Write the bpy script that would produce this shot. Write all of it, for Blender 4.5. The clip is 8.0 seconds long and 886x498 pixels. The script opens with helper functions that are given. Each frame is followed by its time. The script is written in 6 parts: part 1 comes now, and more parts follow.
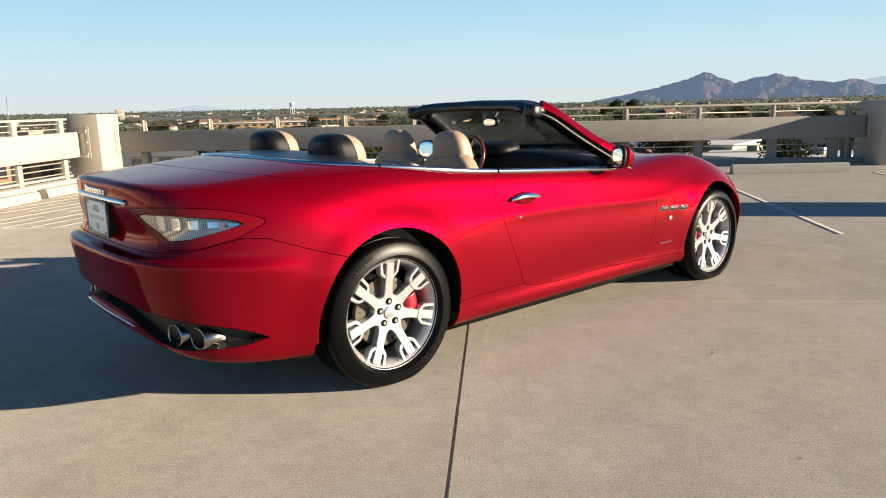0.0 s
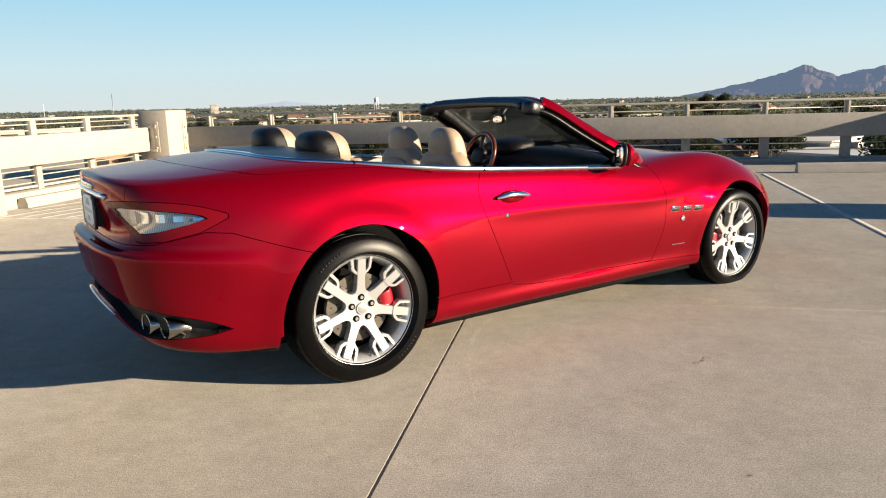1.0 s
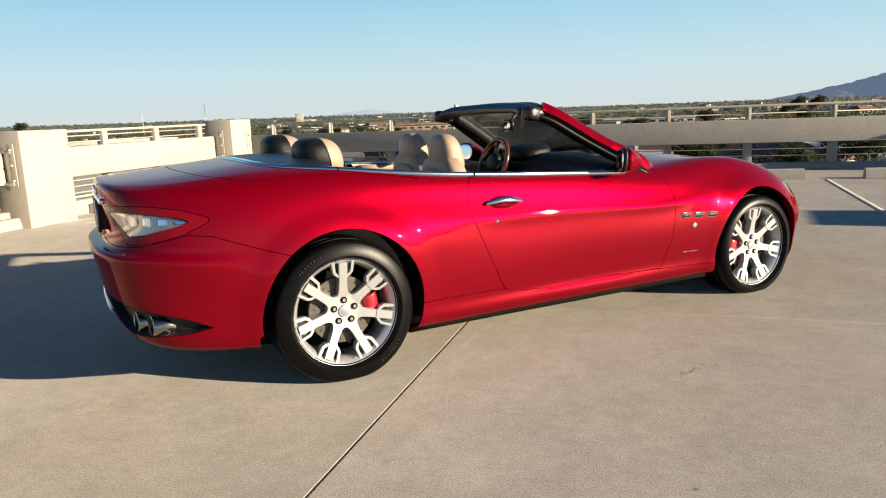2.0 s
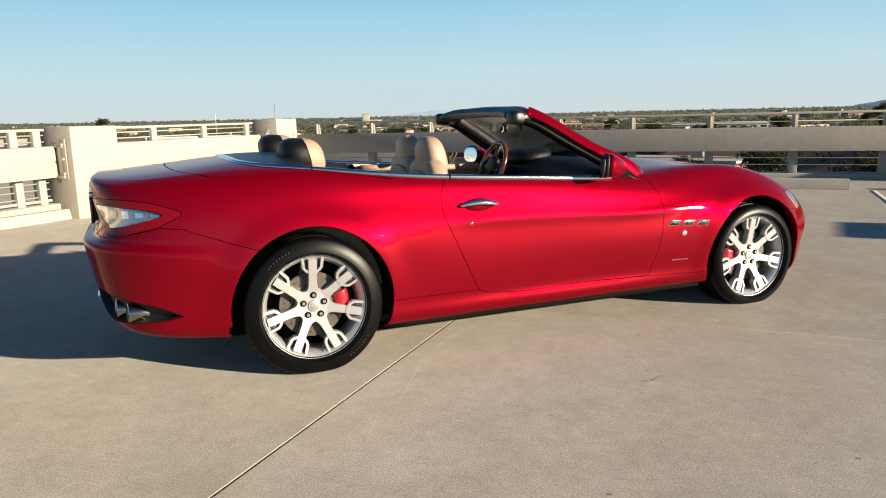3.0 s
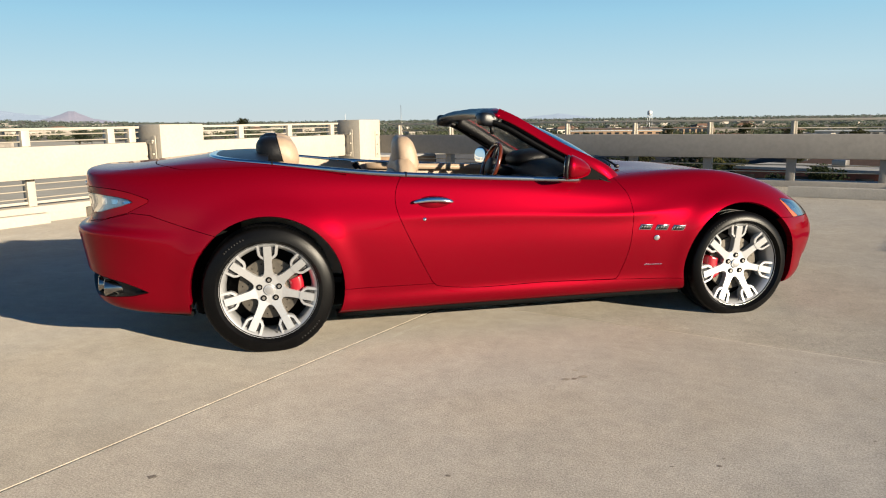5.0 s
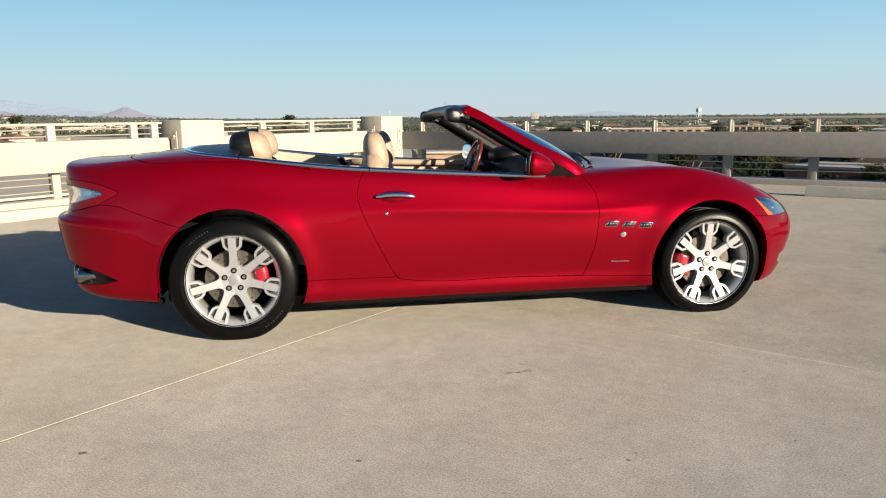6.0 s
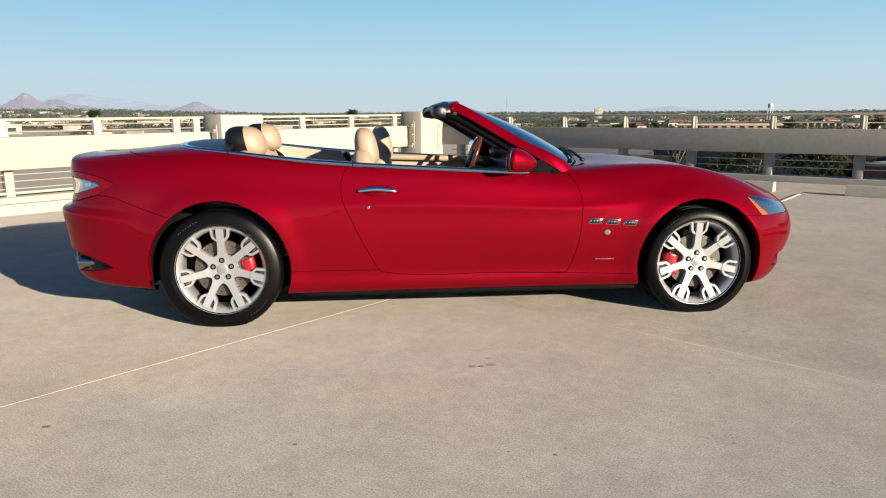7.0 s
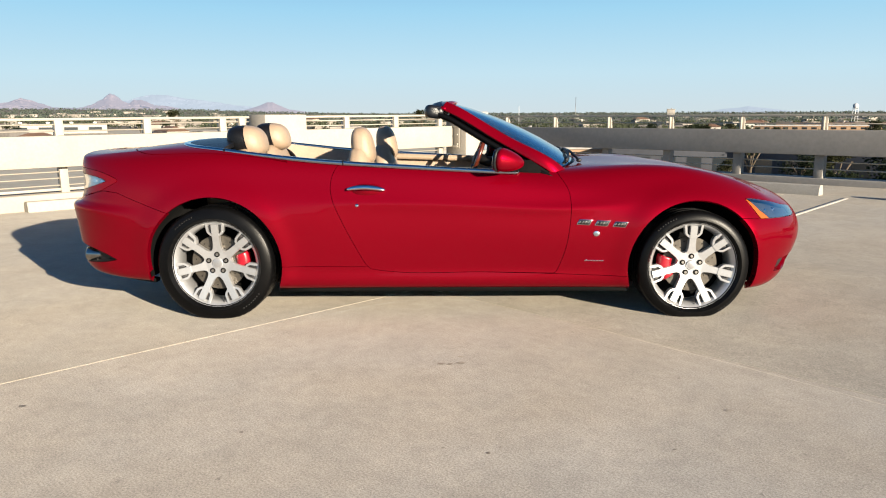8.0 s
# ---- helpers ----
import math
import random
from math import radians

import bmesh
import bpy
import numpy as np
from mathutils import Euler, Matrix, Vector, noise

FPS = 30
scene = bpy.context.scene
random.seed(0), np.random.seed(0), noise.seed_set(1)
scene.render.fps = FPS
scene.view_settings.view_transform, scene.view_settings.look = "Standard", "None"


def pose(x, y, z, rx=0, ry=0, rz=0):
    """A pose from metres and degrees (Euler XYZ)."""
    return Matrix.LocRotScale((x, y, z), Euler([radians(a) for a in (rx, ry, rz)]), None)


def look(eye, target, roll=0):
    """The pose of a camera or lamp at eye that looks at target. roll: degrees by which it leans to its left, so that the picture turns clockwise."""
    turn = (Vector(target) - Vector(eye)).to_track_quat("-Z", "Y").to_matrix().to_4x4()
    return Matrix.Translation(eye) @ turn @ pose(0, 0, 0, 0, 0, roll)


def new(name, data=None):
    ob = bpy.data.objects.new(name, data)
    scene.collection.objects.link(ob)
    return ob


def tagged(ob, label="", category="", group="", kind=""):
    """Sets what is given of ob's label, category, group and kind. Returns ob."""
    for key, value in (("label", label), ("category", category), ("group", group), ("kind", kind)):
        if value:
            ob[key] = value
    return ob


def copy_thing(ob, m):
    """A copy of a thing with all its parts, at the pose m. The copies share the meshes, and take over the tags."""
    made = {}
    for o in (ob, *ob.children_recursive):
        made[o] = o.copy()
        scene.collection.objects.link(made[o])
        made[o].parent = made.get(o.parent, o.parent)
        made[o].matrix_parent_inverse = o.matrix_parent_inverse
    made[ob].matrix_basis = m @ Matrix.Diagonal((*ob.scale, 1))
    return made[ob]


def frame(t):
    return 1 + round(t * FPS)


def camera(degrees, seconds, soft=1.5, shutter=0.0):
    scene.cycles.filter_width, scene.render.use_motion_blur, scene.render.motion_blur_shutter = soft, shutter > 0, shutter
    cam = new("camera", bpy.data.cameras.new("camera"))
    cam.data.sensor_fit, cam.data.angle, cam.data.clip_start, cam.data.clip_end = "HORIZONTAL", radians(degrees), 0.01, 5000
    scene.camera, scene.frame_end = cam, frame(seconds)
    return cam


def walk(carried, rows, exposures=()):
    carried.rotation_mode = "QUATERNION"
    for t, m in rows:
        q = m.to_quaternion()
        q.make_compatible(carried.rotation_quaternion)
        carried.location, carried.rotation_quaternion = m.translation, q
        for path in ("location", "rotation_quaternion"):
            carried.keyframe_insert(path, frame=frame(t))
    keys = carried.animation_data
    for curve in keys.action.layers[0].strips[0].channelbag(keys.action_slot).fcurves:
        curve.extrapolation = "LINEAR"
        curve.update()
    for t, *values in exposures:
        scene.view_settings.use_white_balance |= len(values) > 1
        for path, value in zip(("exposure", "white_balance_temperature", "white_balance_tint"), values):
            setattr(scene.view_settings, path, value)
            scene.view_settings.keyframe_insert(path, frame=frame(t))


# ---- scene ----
cam = camera(63.7, 8.0, soft=1.1)
PATH = [
    (0, (-1.945, -3.552, 1.3), (-0.67, -2.061, 0.915), -1.5),
    (0.5, (-1.737, -3.701, 1.285), (-0.551, -2.137, 0.9), -1.6),
    (1, (-1.53, -3.858, 1.296), (-0.434, -2.231, 0.904), -1.6),
    (1.5, (-1.34, -4.01, 1.284), (-0.332, -2.325, 0.902), -1.8),
    (1.7, (-1.261, -4.063, 1.282), (-0.295, -2.353, 0.907), -2.1),
    (3, (-0.748, -4.409, 1.272), (0.008, -2.592, 0.915), -1.4),
    (3.5, (-0.554, -4.566, 1.266), (0.12, -2.716, 0.913), -1.2),
    (4, (-0.349, -4.671, 1.244), (0.247, -2.793, 0.9), -1.0),
    (5.5, (0.304, -4.962, 1.243), (0.679, -3.028, 0.895), -0.7),
    (6, (0.531, -5.033, 1.234), (0.853, -3.09, 0.883), -0.6),
    (6.5, (0.754, -5.093, 1.236), (1.005, -3.142, 0.878), -0.5),
    (7, (0.99, -5.157, 1.238), (1.146, -3.197, 0.875), -0.4),
    (7.5, (1.235, -5.182, 1.226), (1.292, -3.215, 0.866), -0.4),
    (8, (1.467, -5.213, 1.232), (1.44, -3.246, 0.871), -0.3),
]
walk(cam, [(t, look(eye, target, roll)) for t, eye, target, roll in PATH], ((0, 1.58, 6800, 11), (1.5, 1.52, 6850, 11), (3.5, 1.41, 6600, 9), (6, 1.36, 6450, 9), (7.5, 1.34, 6350, 10), (8, 1.49, 6350, 10)))

# ---- light ----
SUN_TO = Vector((2.5, -3.1, 1.0)).normalized()
world = bpy.data.worlds.new("world")
scene.world = world
world.use_nodes = True
wn = world.node_tree.nodes
sky = wn.new("ShaderNodeTexSky")
sky.sky_type = "NISHITA"
sky.sun_disc = False
sky.sun_elevation = radians(14)
sky.sun_rotation = math.atan2(SUN_TO.x, SUN_TO.y)
sky.altitude, sky.air_density, sky.dust_density, sky.ozone_density = 350, 1.0, 0.0, 3.0
wl = world.node_tree.links
# the hazy valley air pales the sky evenly all round towards the horizon
geo = wn.new("ShaderNodeTexCoord")
sep = wn.new("ShaderNodeSeparateXYZ")
haze = wn.new("ShaderNodeValToRGB")
haze.color_ramp.elements[0].position, haze.color_ramp.elements[0].color = 0.0, (7.7, 8.7, 9.0, 1)
haze.color_ramp.elements[1].position, haze.color_ramp.elements[1].color = 1.0, (0.05, 0.15, 0.5, 1)
for pos, col in ((0.06, (6.7, 9.1, 10.2, 1)), (0.14, (4.4, 8.0, 10.3, 1)), (0.22, (2.2, 5.3, 8.8, 1)), (0.34, (0.8, 2.9, 6.5, 1)), (0.46, (0.5, 2.2, 5.2, 1)), (0.68, (0.28, 1.25, 3.5, 1))):
    e = haze.color_ramp.elements.new(pos)
    e.color = col
blend = wn.new("ShaderNodeMix")
blend.data_type = "RGBA"
blend.inputs[0].default_value = 0.97
wl.new(geo.outputs["Generated"], sep.inputs[0])
wl.new(sep.outputs["Z"], haze.inputs[0])
wl.new(sky.outputs[0], blend.inputs[6])
wl.new(haze.outputs[0], blend.inputs[7])
wl.new(blend.outputs[2], wn["Background"].inputs[0])
wn["Background"].inputs[1].default_value = 0.0305
sun = new("sun", bpy.data.lights.new("sun", "SUN"))
sun.data.energy, sun.data.angle, sun.data.color = 5.0, radians(0.55), (1.0, 0.86, 0.66)
sun.matrix_world = look((0, 0, 20), Vector((0, 0, 20)) - SUN_TO)


# ---- materials ----
def mat(name, color, rough=0.5, metal=0.0, coat=0.0, vary=0.0, scale=8.0, bump=0.0, bump_scale=60.0, emit=0.0, spec=0.5, coat_rough=0.03):
    """A principled material whose colour wanders by vary at two scales, with a fine bump."""
    m = bpy.data.materials.new(name)
    m.use_nodes = True
    nt = m.node_tree
    b = nt.nodes["Principled BSDF"]
    b.inputs["Base Color"].default_value = (*color, 1)
    b.inputs["Roughness"].default_value = rough
    b.inputs["Metallic"].default_value = metal
    b.inputs["Coat Weight"].default_value = coat
    b.inputs["Coat Roughness"].default_value = coat_rough
    b.inputs["Specular IOR Level"].default_value = spec
    co = nt.nodes.new("ShaderNodeTexCoord")
    if vary:
        n1, n2 = nt.nodes.new("ShaderNodeTexNoise"), nt.nodes.new("ShaderNodeTexNoise")
        n1.inputs["Scale"].default_value, n2.inputs["Scale"].default_value = scale, scale * 11
        n1.inputs["Detail"].default_value = 5
        add = nt.nodes.new("ShaderNodeMath")
        add.operation = "ADD"
        ramp = nt.nodes.new("ShaderNodeMapRange")
        ramp.inputs[1].default_value, ramp.inputs[2].default_value = 0.7, 1.3
        ramp.inputs[3].default_value, ramp.inputs[4].default_value = 1 - vary, 1 + vary
        mul = nt.nodes.new("ShaderNodeMix")
        mul.data_type, mul.blend_type = "RGBA", "MULTIPLY"
        mul.inputs[0].default_value = 1
        mul.inputs[6].default_value = (*color, 1)
        for n in (n1, n2):
            nt.links.new(co.outputs["Object"], n.inputs["Vector"])
        nt.links.new(n1.outputs[0], add.inputs[0])
        nt.links.new(n2.outputs[0], add.inputs[1])
        nt.links.new(add.outputs[0], ramp.inputs[0])
        nt.links.new(ramp.outputs[0], mul.inputs[7])
        nt.links.new(mul.outputs[2], b.inputs["Base Color"])
    if bump:
        n3 = nt.nodes.new("ShaderNodeTexNoise")
        n3.inputs["Scale"].default_value = bump_scale
        n3.inputs["Detail"].default_value = 4
        bp = nt.nodes.new("ShaderNodeBump")
        bp.inputs["Strength"].default_value = bump
        bp.inputs["Distance"].default_value = 0.01
        nt.links.new(co.outputs["Object"], n3.inputs["Vector"])
        nt.links.new(n3.outputs[0], bp.inputs["Height"])
        nt.links.new(bp.outputs[0], b.inputs["Normal"])
    if emit:
        b.inputs["Emission Color"].default_value = (*color, 1)
        b.inputs["Emission Strength"].default_value = emit
    return m


PAINT = mat("red_pearl_paint", (0.166, 0.0004, 0.0070), 0.36, 0.48, 0.66, spec=0.0, coat_rough=0.012)
PAINT.node_tree.nodes["Principled BSDF"].inputs["Specular Tint"].default_value = (0.9, 0.0, 0.02, 1)
PAINT.node_tree.nodes["Principled BSDF"].inputs["Coat IOR"].default_value = 1.34
SATIN = mat("satin_chrome", (0.46, 0.49, 0.53), 0.12, 1.0)
COVER = mat("black_roof_cover", (0.006, 0.007, 0.010), 0.36, vary=0.2, bump=0.15, bump_scale=500, spec=0.6)
MIRRORGLASS = mat("mirror", (0.85, 0.87, 0.9), 0.01, 1.0)
REDRIM = mat("red_lamp_plastic", (0.125, 0.0013, 0.0045), 0.25, coat=0.12, spec=0.12)
DARKBOWL = mat("dark_lamp_bowl", (0.09, 0.105, 0.12), 0.3, 0.5, vary=0.3, scale=20)
LAMPBOWL = mat("ribbed_reflector", (0.20, 0.232, 0.285), 0.3, 0.25, vary=0.2, scale=25)
PLATE = mat("plate_white", (0.78, 0.84, 0.87), 0.4, vary=0.06, scale=12)
PLATEGREY = mat("plate_print", (0.36, 0.42, 0.44), 0.5)
PLATEPALE = mat("plate_pale_print", (0.52, 0.58, 0.58), 0.5)
CHROME = mat("chrome", (0.75, 0.76, 0.78), 0.08, 1.0)
SILVER = mat("silver_wheel_paint", (0.48, 0.485, 0.495), 0.36, 0.68, 0.3, vary=0.05)
RUBBER = mat("tyre_rubber", (0.0022, 0.0022, 0.0024), 0.34, vary=0.3, scale=20, bump=0.05, bump_scale=500, spec=0.14)
LETTERING = mat("raised_tyre_lettering", (0.0055, 0.0055, 0.0055), 0.45, spec=0.2)
BLACK = mat("black_plastic", (0.006, 0.006, 0.0065), 0.5, vary=0.2, bump=0.2, bump_scale=400)
UNDER = mat("underbody_black", (0.003, 0.003, 0.003), 0.9, vary=0.3, spec=0.1)
CLOTH = mat("black_soft_top_cloth", (0.007, 0.0075, 0.010), 0.85, vary=0.2, bump=0.4, bump_scale=700, spec=0.15)
TAN = mat("tan_leather", (0.308, 0.227, 0.158), 0.45, vary=0.08, scale=6, bump=0.25, bump_scale=300)
DARKLEATHER = mat("black_leather", (0.005, 0.0052, 0.0065), 0.42, vary=0.2, bump=0.3, bump_scale=300, spec=0.25)
WOOD = mat("red_brown_wood", (0.077, 0.0154, 0.007), 0.25, coat=0.8, vary=0.3, scale=14)
CALIPER = mat("red_caliper_paint", (0.26, 0.003, 0.012), 0.35, coat=0.4)
STEEL = mat("brake_steel", (0.22, 0.21, 0.20), 0.45, 0.8, vary=0.15, scale=30)
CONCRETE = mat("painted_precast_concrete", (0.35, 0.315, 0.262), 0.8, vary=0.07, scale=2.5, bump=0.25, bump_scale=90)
# far wall's cream, with the shade on its face put into the colour
CONCRETE_SHADED = mat("shade_darkened_concrete", (0.23, 0.215, 0.195), 0.85, vary=0.09, scale=1.6, bump=0.25, bump_scale=90)
RAILMAT = mat("cream_rail_paint", (0.35, 0.315, 0.262), 0.5, vary=0.05, scale=5)
WHITE = mat("worn_white_line_paint", (0.42, 0.39, 0.345), 0.8, vary=0.25, scale=9)


def leaf_mat(name, color, vary, scale):
    """Foliage: a matt leaf that also lets light through."""
    m = mat(name, color, 0.8, vary=vary, scale=scale, spec=0.15)
    nt = m.node_tree
    b, out = nt.nodes["Principled BSDF"], nt.nodes["Material Output"]
    tr, mix = nt.nodes.new("ShaderNodeBsdfTranslucent"), nt.nodes.new("ShaderNodeMixShader")
    mix.inputs[0].default_value = 0.45
    nt.links.new(b.inputs["Base Color"].links[0].from_socket, tr.inputs[0])
    nt.links.new(b.outputs[0], mix.inputs[1])
    nt.links.new(tr.outputs[0], mix.inputs[2])
    nt.links.new(mix.outputs[0], out.inputs[0])
    return m


def pane_mat(name, tint, least=0.14):
    """Thin clear glass: lets light straight through and mirrors at its face."""
    m = bpy.data.materials.new(name)
    m.use_nodes = True
    nt = m.node_tree
    nt.nodes.clear()
    out, mix, tr, gl, lw, pw, sc = (nt.nodes.new(n) for n in ("ShaderNodeOutputMaterial", "ShaderNodeMixShader", "ShaderNodeBsdfTransparent", "ShaderNodeBsdfGlossy", "ShaderNodeLayerWeight", "ShaderNodeMath", "ShaderNodeMath"))
    tr.inputs[0].default_value = (*tint, 1)
    gl.inputs["Roughness"].default_value = 0.01
    lw.inputs[0].default_value = 0.5
    pw.operation, sc.operation = "POWER", "MULTIPLY_ADD"
    pw.inputs[1].default_value = 1.15
    sc.inputs[1].default_value, sc.inputs[2].default_value = 0.98 - least, least
    nt.links.new(lw.outputs["Facing"], pw.inputs[0])
    nt.links.new(pw.outputs[0], sc.inputs[0])
    nt.links.new(sc.outputs[0], mix.inputs[0])
    nt.links.new(tr.outputs[0], mix.inputs[1])
    nt.links.new(gl.outputs[0], mix.inputs[2])
    nt.links.new(mix.outputs[0], out.inputs[0])
    return m


GLASS = pane_mat("tinted_glass", (0.86, 0.92, 0.90), 0.07)
CLEAR = pane_mat("clear_lens", (0.92, 0.94, 0.96), 0.05)
AMBER = mat("amber_lens", (0.385, 0.0805, 0.0056), 0.2, coat=0.7)


def deck_mat(name, color, grit):
    """Broom-finished concrete: blotches, fine striations along the slab, grit, dark spots."""
    m = bpy.data.materials.new(name)
    m.use_nodes = True
    nt = m.node_tree
    L = nt.links.new
    b = nt.nodes["Principled BSDF"]
    b.inputs["Roughness"].default_value = 0.8
    b.inputs["Diffuse Roughness"].default_value = 0.24
    b.inputs["Specular IOR Level"].default_value = 0.3
    co = nt.nodes.new("ShaderNodeTexCoord")
    mp = nt.nodes.new("ShaderNodeMapping")
    mp.inputs["Scale"].default_value = (5, 130, 5)
    L(co.outputs["Object"], mp.inputs[0])

    def tex(scale, detail, lo, hi, a, z, src=None, rough=0.55):
        n = nt.nodes.new("ShaderNodeTexNoise")
        n.inputs["Scale"].default_value, n.inputs["Detail"].default_value, n.inputs["Roughness"].default_value = scale, detail, rough
        L(src or co.outputs["Object"], n.inputs["Vector"])
        r = nt.nodes.new("ShaderNodeMapRange")
        for i, v in enumerate((lo, hi, a, z)):
            r.inputs[i + 1].default_value = v
        L(n.outputs[0], r.inputs[0])
        return r.outputs[0]

    layers = [tex(0.45, 6, 0.3, 0.7, 0.92, 1.08), tex(2.6, 9, 0.3, 0.7, 0.88, 1.11, rough=0.7), tex(13, 6, 0.3, 0.7, 0.90, 1.10, rough=0.7), tex(1.0, 3, 0.3, 0.7, 0.955, 1.04, mp.outputs[0]), tex(125, 3, 0.3, 0.7, 1 - grit, 1 + grit, rough=0.8), tex(3.3, 7, 0.27, 0.36, 0.70, 1.0, rough=0.7), tex(14, 4, 0.25, 0.31, 0.62, 1.0)]
    val = layers[0]
    for x in layers[1:]:
        mu = nt.nodes.new("ShaderNodeMath")
        mu.operation = "MULTIPLY"
        L(val, mu.inputs[0])
        L(x, mu.inputs[1])
        val = mu.outputs[0]
    tint = nt.nodes.new("ShaderNodeMix")
    tint.data_type = "RGBA"
    tint.inputs[6].default_value = (*color, 1)
    tint.inputs[7].default_value = (color[0] * 0.96, color[1] * 1.0, color[2] * 1.06, 1)
    L(tex(0.8, 4, 0.35, 0.65, 0, 1), tint.inputs[0])
    mul = nt.nodes.new("ShaderNodeMix")
    mul.data_type, mul.blend_type = "RGBA", "MULTIPLY"
    mul.inputs[0].default_value = 1
    L(tint.outputs[2], mul.inputs[6])
    L(val, mul.inputs[7])
    L(mul.outputs[2], b.inputs["Base Color"])
    add = nt.nodes.new("ShaderNodeMath")
    add.operation = "ADD"
    L(tex(1.0, 3, 0.3, 0.7, 0, 0.4, mp.outputs[0]), add.inputs[0])
    L(tex(200, 3, 0.3, 0.7, 0, 0.6), add.inputs[1])
    bp = nt.nodes.new("ShaderNodeBump")
    bp.inputs["Strength"].default_value, bp.inputs["Distance"].default_value = 0.45, 0.0022
    L(add.outputs[0], bp.inputs["Height"])
    L(bp.outputs[0], b.inputs["Normal"])
    return m


DECK_A = deck_mat("broomed_concrete_beige", (0.338, 0.300, 0.246), 0.38)
DECK_B = deck_mat("broomed_concrete_pinkish", (0.368, 0.327, 0.274), 0.42)
SCUFF = deck_mat("pale_scuff", (0.365, 0.326, 0.272), 0.4)
CAULK = mat("pale_joint_caulk", (0.47, 0.415, 0.34), 0.8, vary=0.2, scale=30)
for m_ in (WHITE, CAULK):
    m_.node_tree.nodes["Principled BSDF"].inputs["Diffuse Roughness"].default_value = 0.26
CONCRETE_GREY = mat("grey_precast_concrete", (0.315, 0.294, 0.259), 0.85, vary=0.12, scale=5, bump=0.3, bump_scale=120)
GROUNDMAT = mat("dry_town_ground", (0.119, 0.101, 0.07), 0.9, vary=0.5, scale=0.03)
WINDOWMAT = mat("dark_window_glass", (0.02, 0.025, 0.03), 0.15)
ADOBE = mat("tan_stucco", (0.28, 0.182, 0.112), 0.9, vary=0.12, scale=0.5)
PALEWALL = mat("pale_stucco", (0.35, 0.322, 0.28), 0.9, vary=0.1, scale=0.5)
BRICKWALL = mat("red_brick_wall", (0.196, 0.063, 0.035), 0.9, vary=0.2, scale=0.8)
SLATEWALL = mat("dark_slate_wall", (0.035, 0.0385, 0.049), 0.8, vary=0.2, scale=0.6)
TILEROOF = mat("brown_roof_tiles", (0.14, 0.077, 0.049), 0.9, vary=0.25, scale=1.0)
WHITEROOF = mat("white_roof_membrane", (0.504, 0.497, 0.476), 0.7, vary=0.08, scale=0.3)
PALEROOF = mat("grey_roof_gravel", (0.294, 0.28, 0.259), 0.9, vary=0.15, scale=0.5)
FARROOF = mat("distant_roofs", (0.27, 0.24, 0.21), 0.9, vary=0.4, scale=0.02)
BARK = mat("bark", (0.084, 0.063, 0.042), 0.9, vary=0.3)
LEAF = leaf_mat("green_foliage", (0.026, 0.035, 0.016), 0.35, 0.7)
LEAF_OLIVE = leaf_mat("olive_foliage", (0.040, 0.043, 0.020), 0.35, 0.7)
LEAF_DARK = leaf_mat("dark_foliage", (0.020, 0.028, 0.014), 0.35, 0.7)
LEAF_YELLOW = leaf_mat("palm_foliage", (0.115, 0.105, 0.03), 0.3, 1.5)
# distance haze is put into these two leaf colours, paler and bluer
LEAF_FAR = leaf_mat("haze_paled_foliage", (0.082, 0.095, 0.055), 0.35, 0.02)
LEAF_HAZE = leaf_mat("haze_painted_foliage", (0.115, 0.138, 0.112), 0.25, 0.01)
SEALANT = mat("grey_joint_sealant", (0.308, 0.269, 0.217), 0.8, vary=0.3, scale=20)
PIPE = mat("dulled_exhaust_steel", (0.38, 0.36, 0.33), 0.2, 1.0, vary=0.2, scale=20)
OIL = mat("oil_spot", (0.189, 0.161, 0.126), 0.6, vary=0.4, scale=60)
SMUDGE = mat("faint_smudge", (0.312, 0.275, 0.224), 0.8, vary=0.25, scale=40)
CAP = mat("wheel_cap_silver", (0.42, 0.42, 0.43), 0.3, 0.7)
DISC = mat("worn_brake_disc", (0.085, 0.075, 0.062), 0.45, 0.6, vary=0.25, scale=30)
LOTMAT = mat("pale_parking_lot", (0.35, 0.319, 0.259), 0.9, vary=0.15, scale=0.05)
POCKET = mat("dark_wheel_pocket", (0.035, 0.035, 0.037), 0.5, vary=0.2, scale=30)
WHITETANK = mat("white_tank_paint", (0.49, 0.497, 0.504), 0.5, vary=0.05, scale=1.0)
ROCK = mat("desert_rock_haze_glow", (0.038, 0.025, 0.019), 0.95, vary=0.45, scale=0.011, spec=0.05)
ROCK_FAR = mat("far_rock_haze_glow", (0.084, 0.0665, 0.0735), 0.95, vary=0.2, scale=0.006)
HAZEROCK = mat("pale_rock_haze_glow", (0.035, 0.04, 0.055), 0.95, vary=0.06, scale=0.004)


# ---- building helpers ----
def part(name, bm, material, parent=None, label="", smooth=True):
    me = bpy.data.meshes.new(name)
    bm.to_mesh(me)
    bm.free()
    if smooth:
        me.shade_smooth()
    me.materials.append(material)
    ob = new(name, me)
    ob.parent = parent
    return tagged(ob, label)


def sharp(bm, degrees=35):
    bm.normal_update()
    for e in bm.edges:
        if len(e.link_faces) == 2 and e.calc_face_angle(0) > radians(degrees):
            e.smooth = False
    return bm


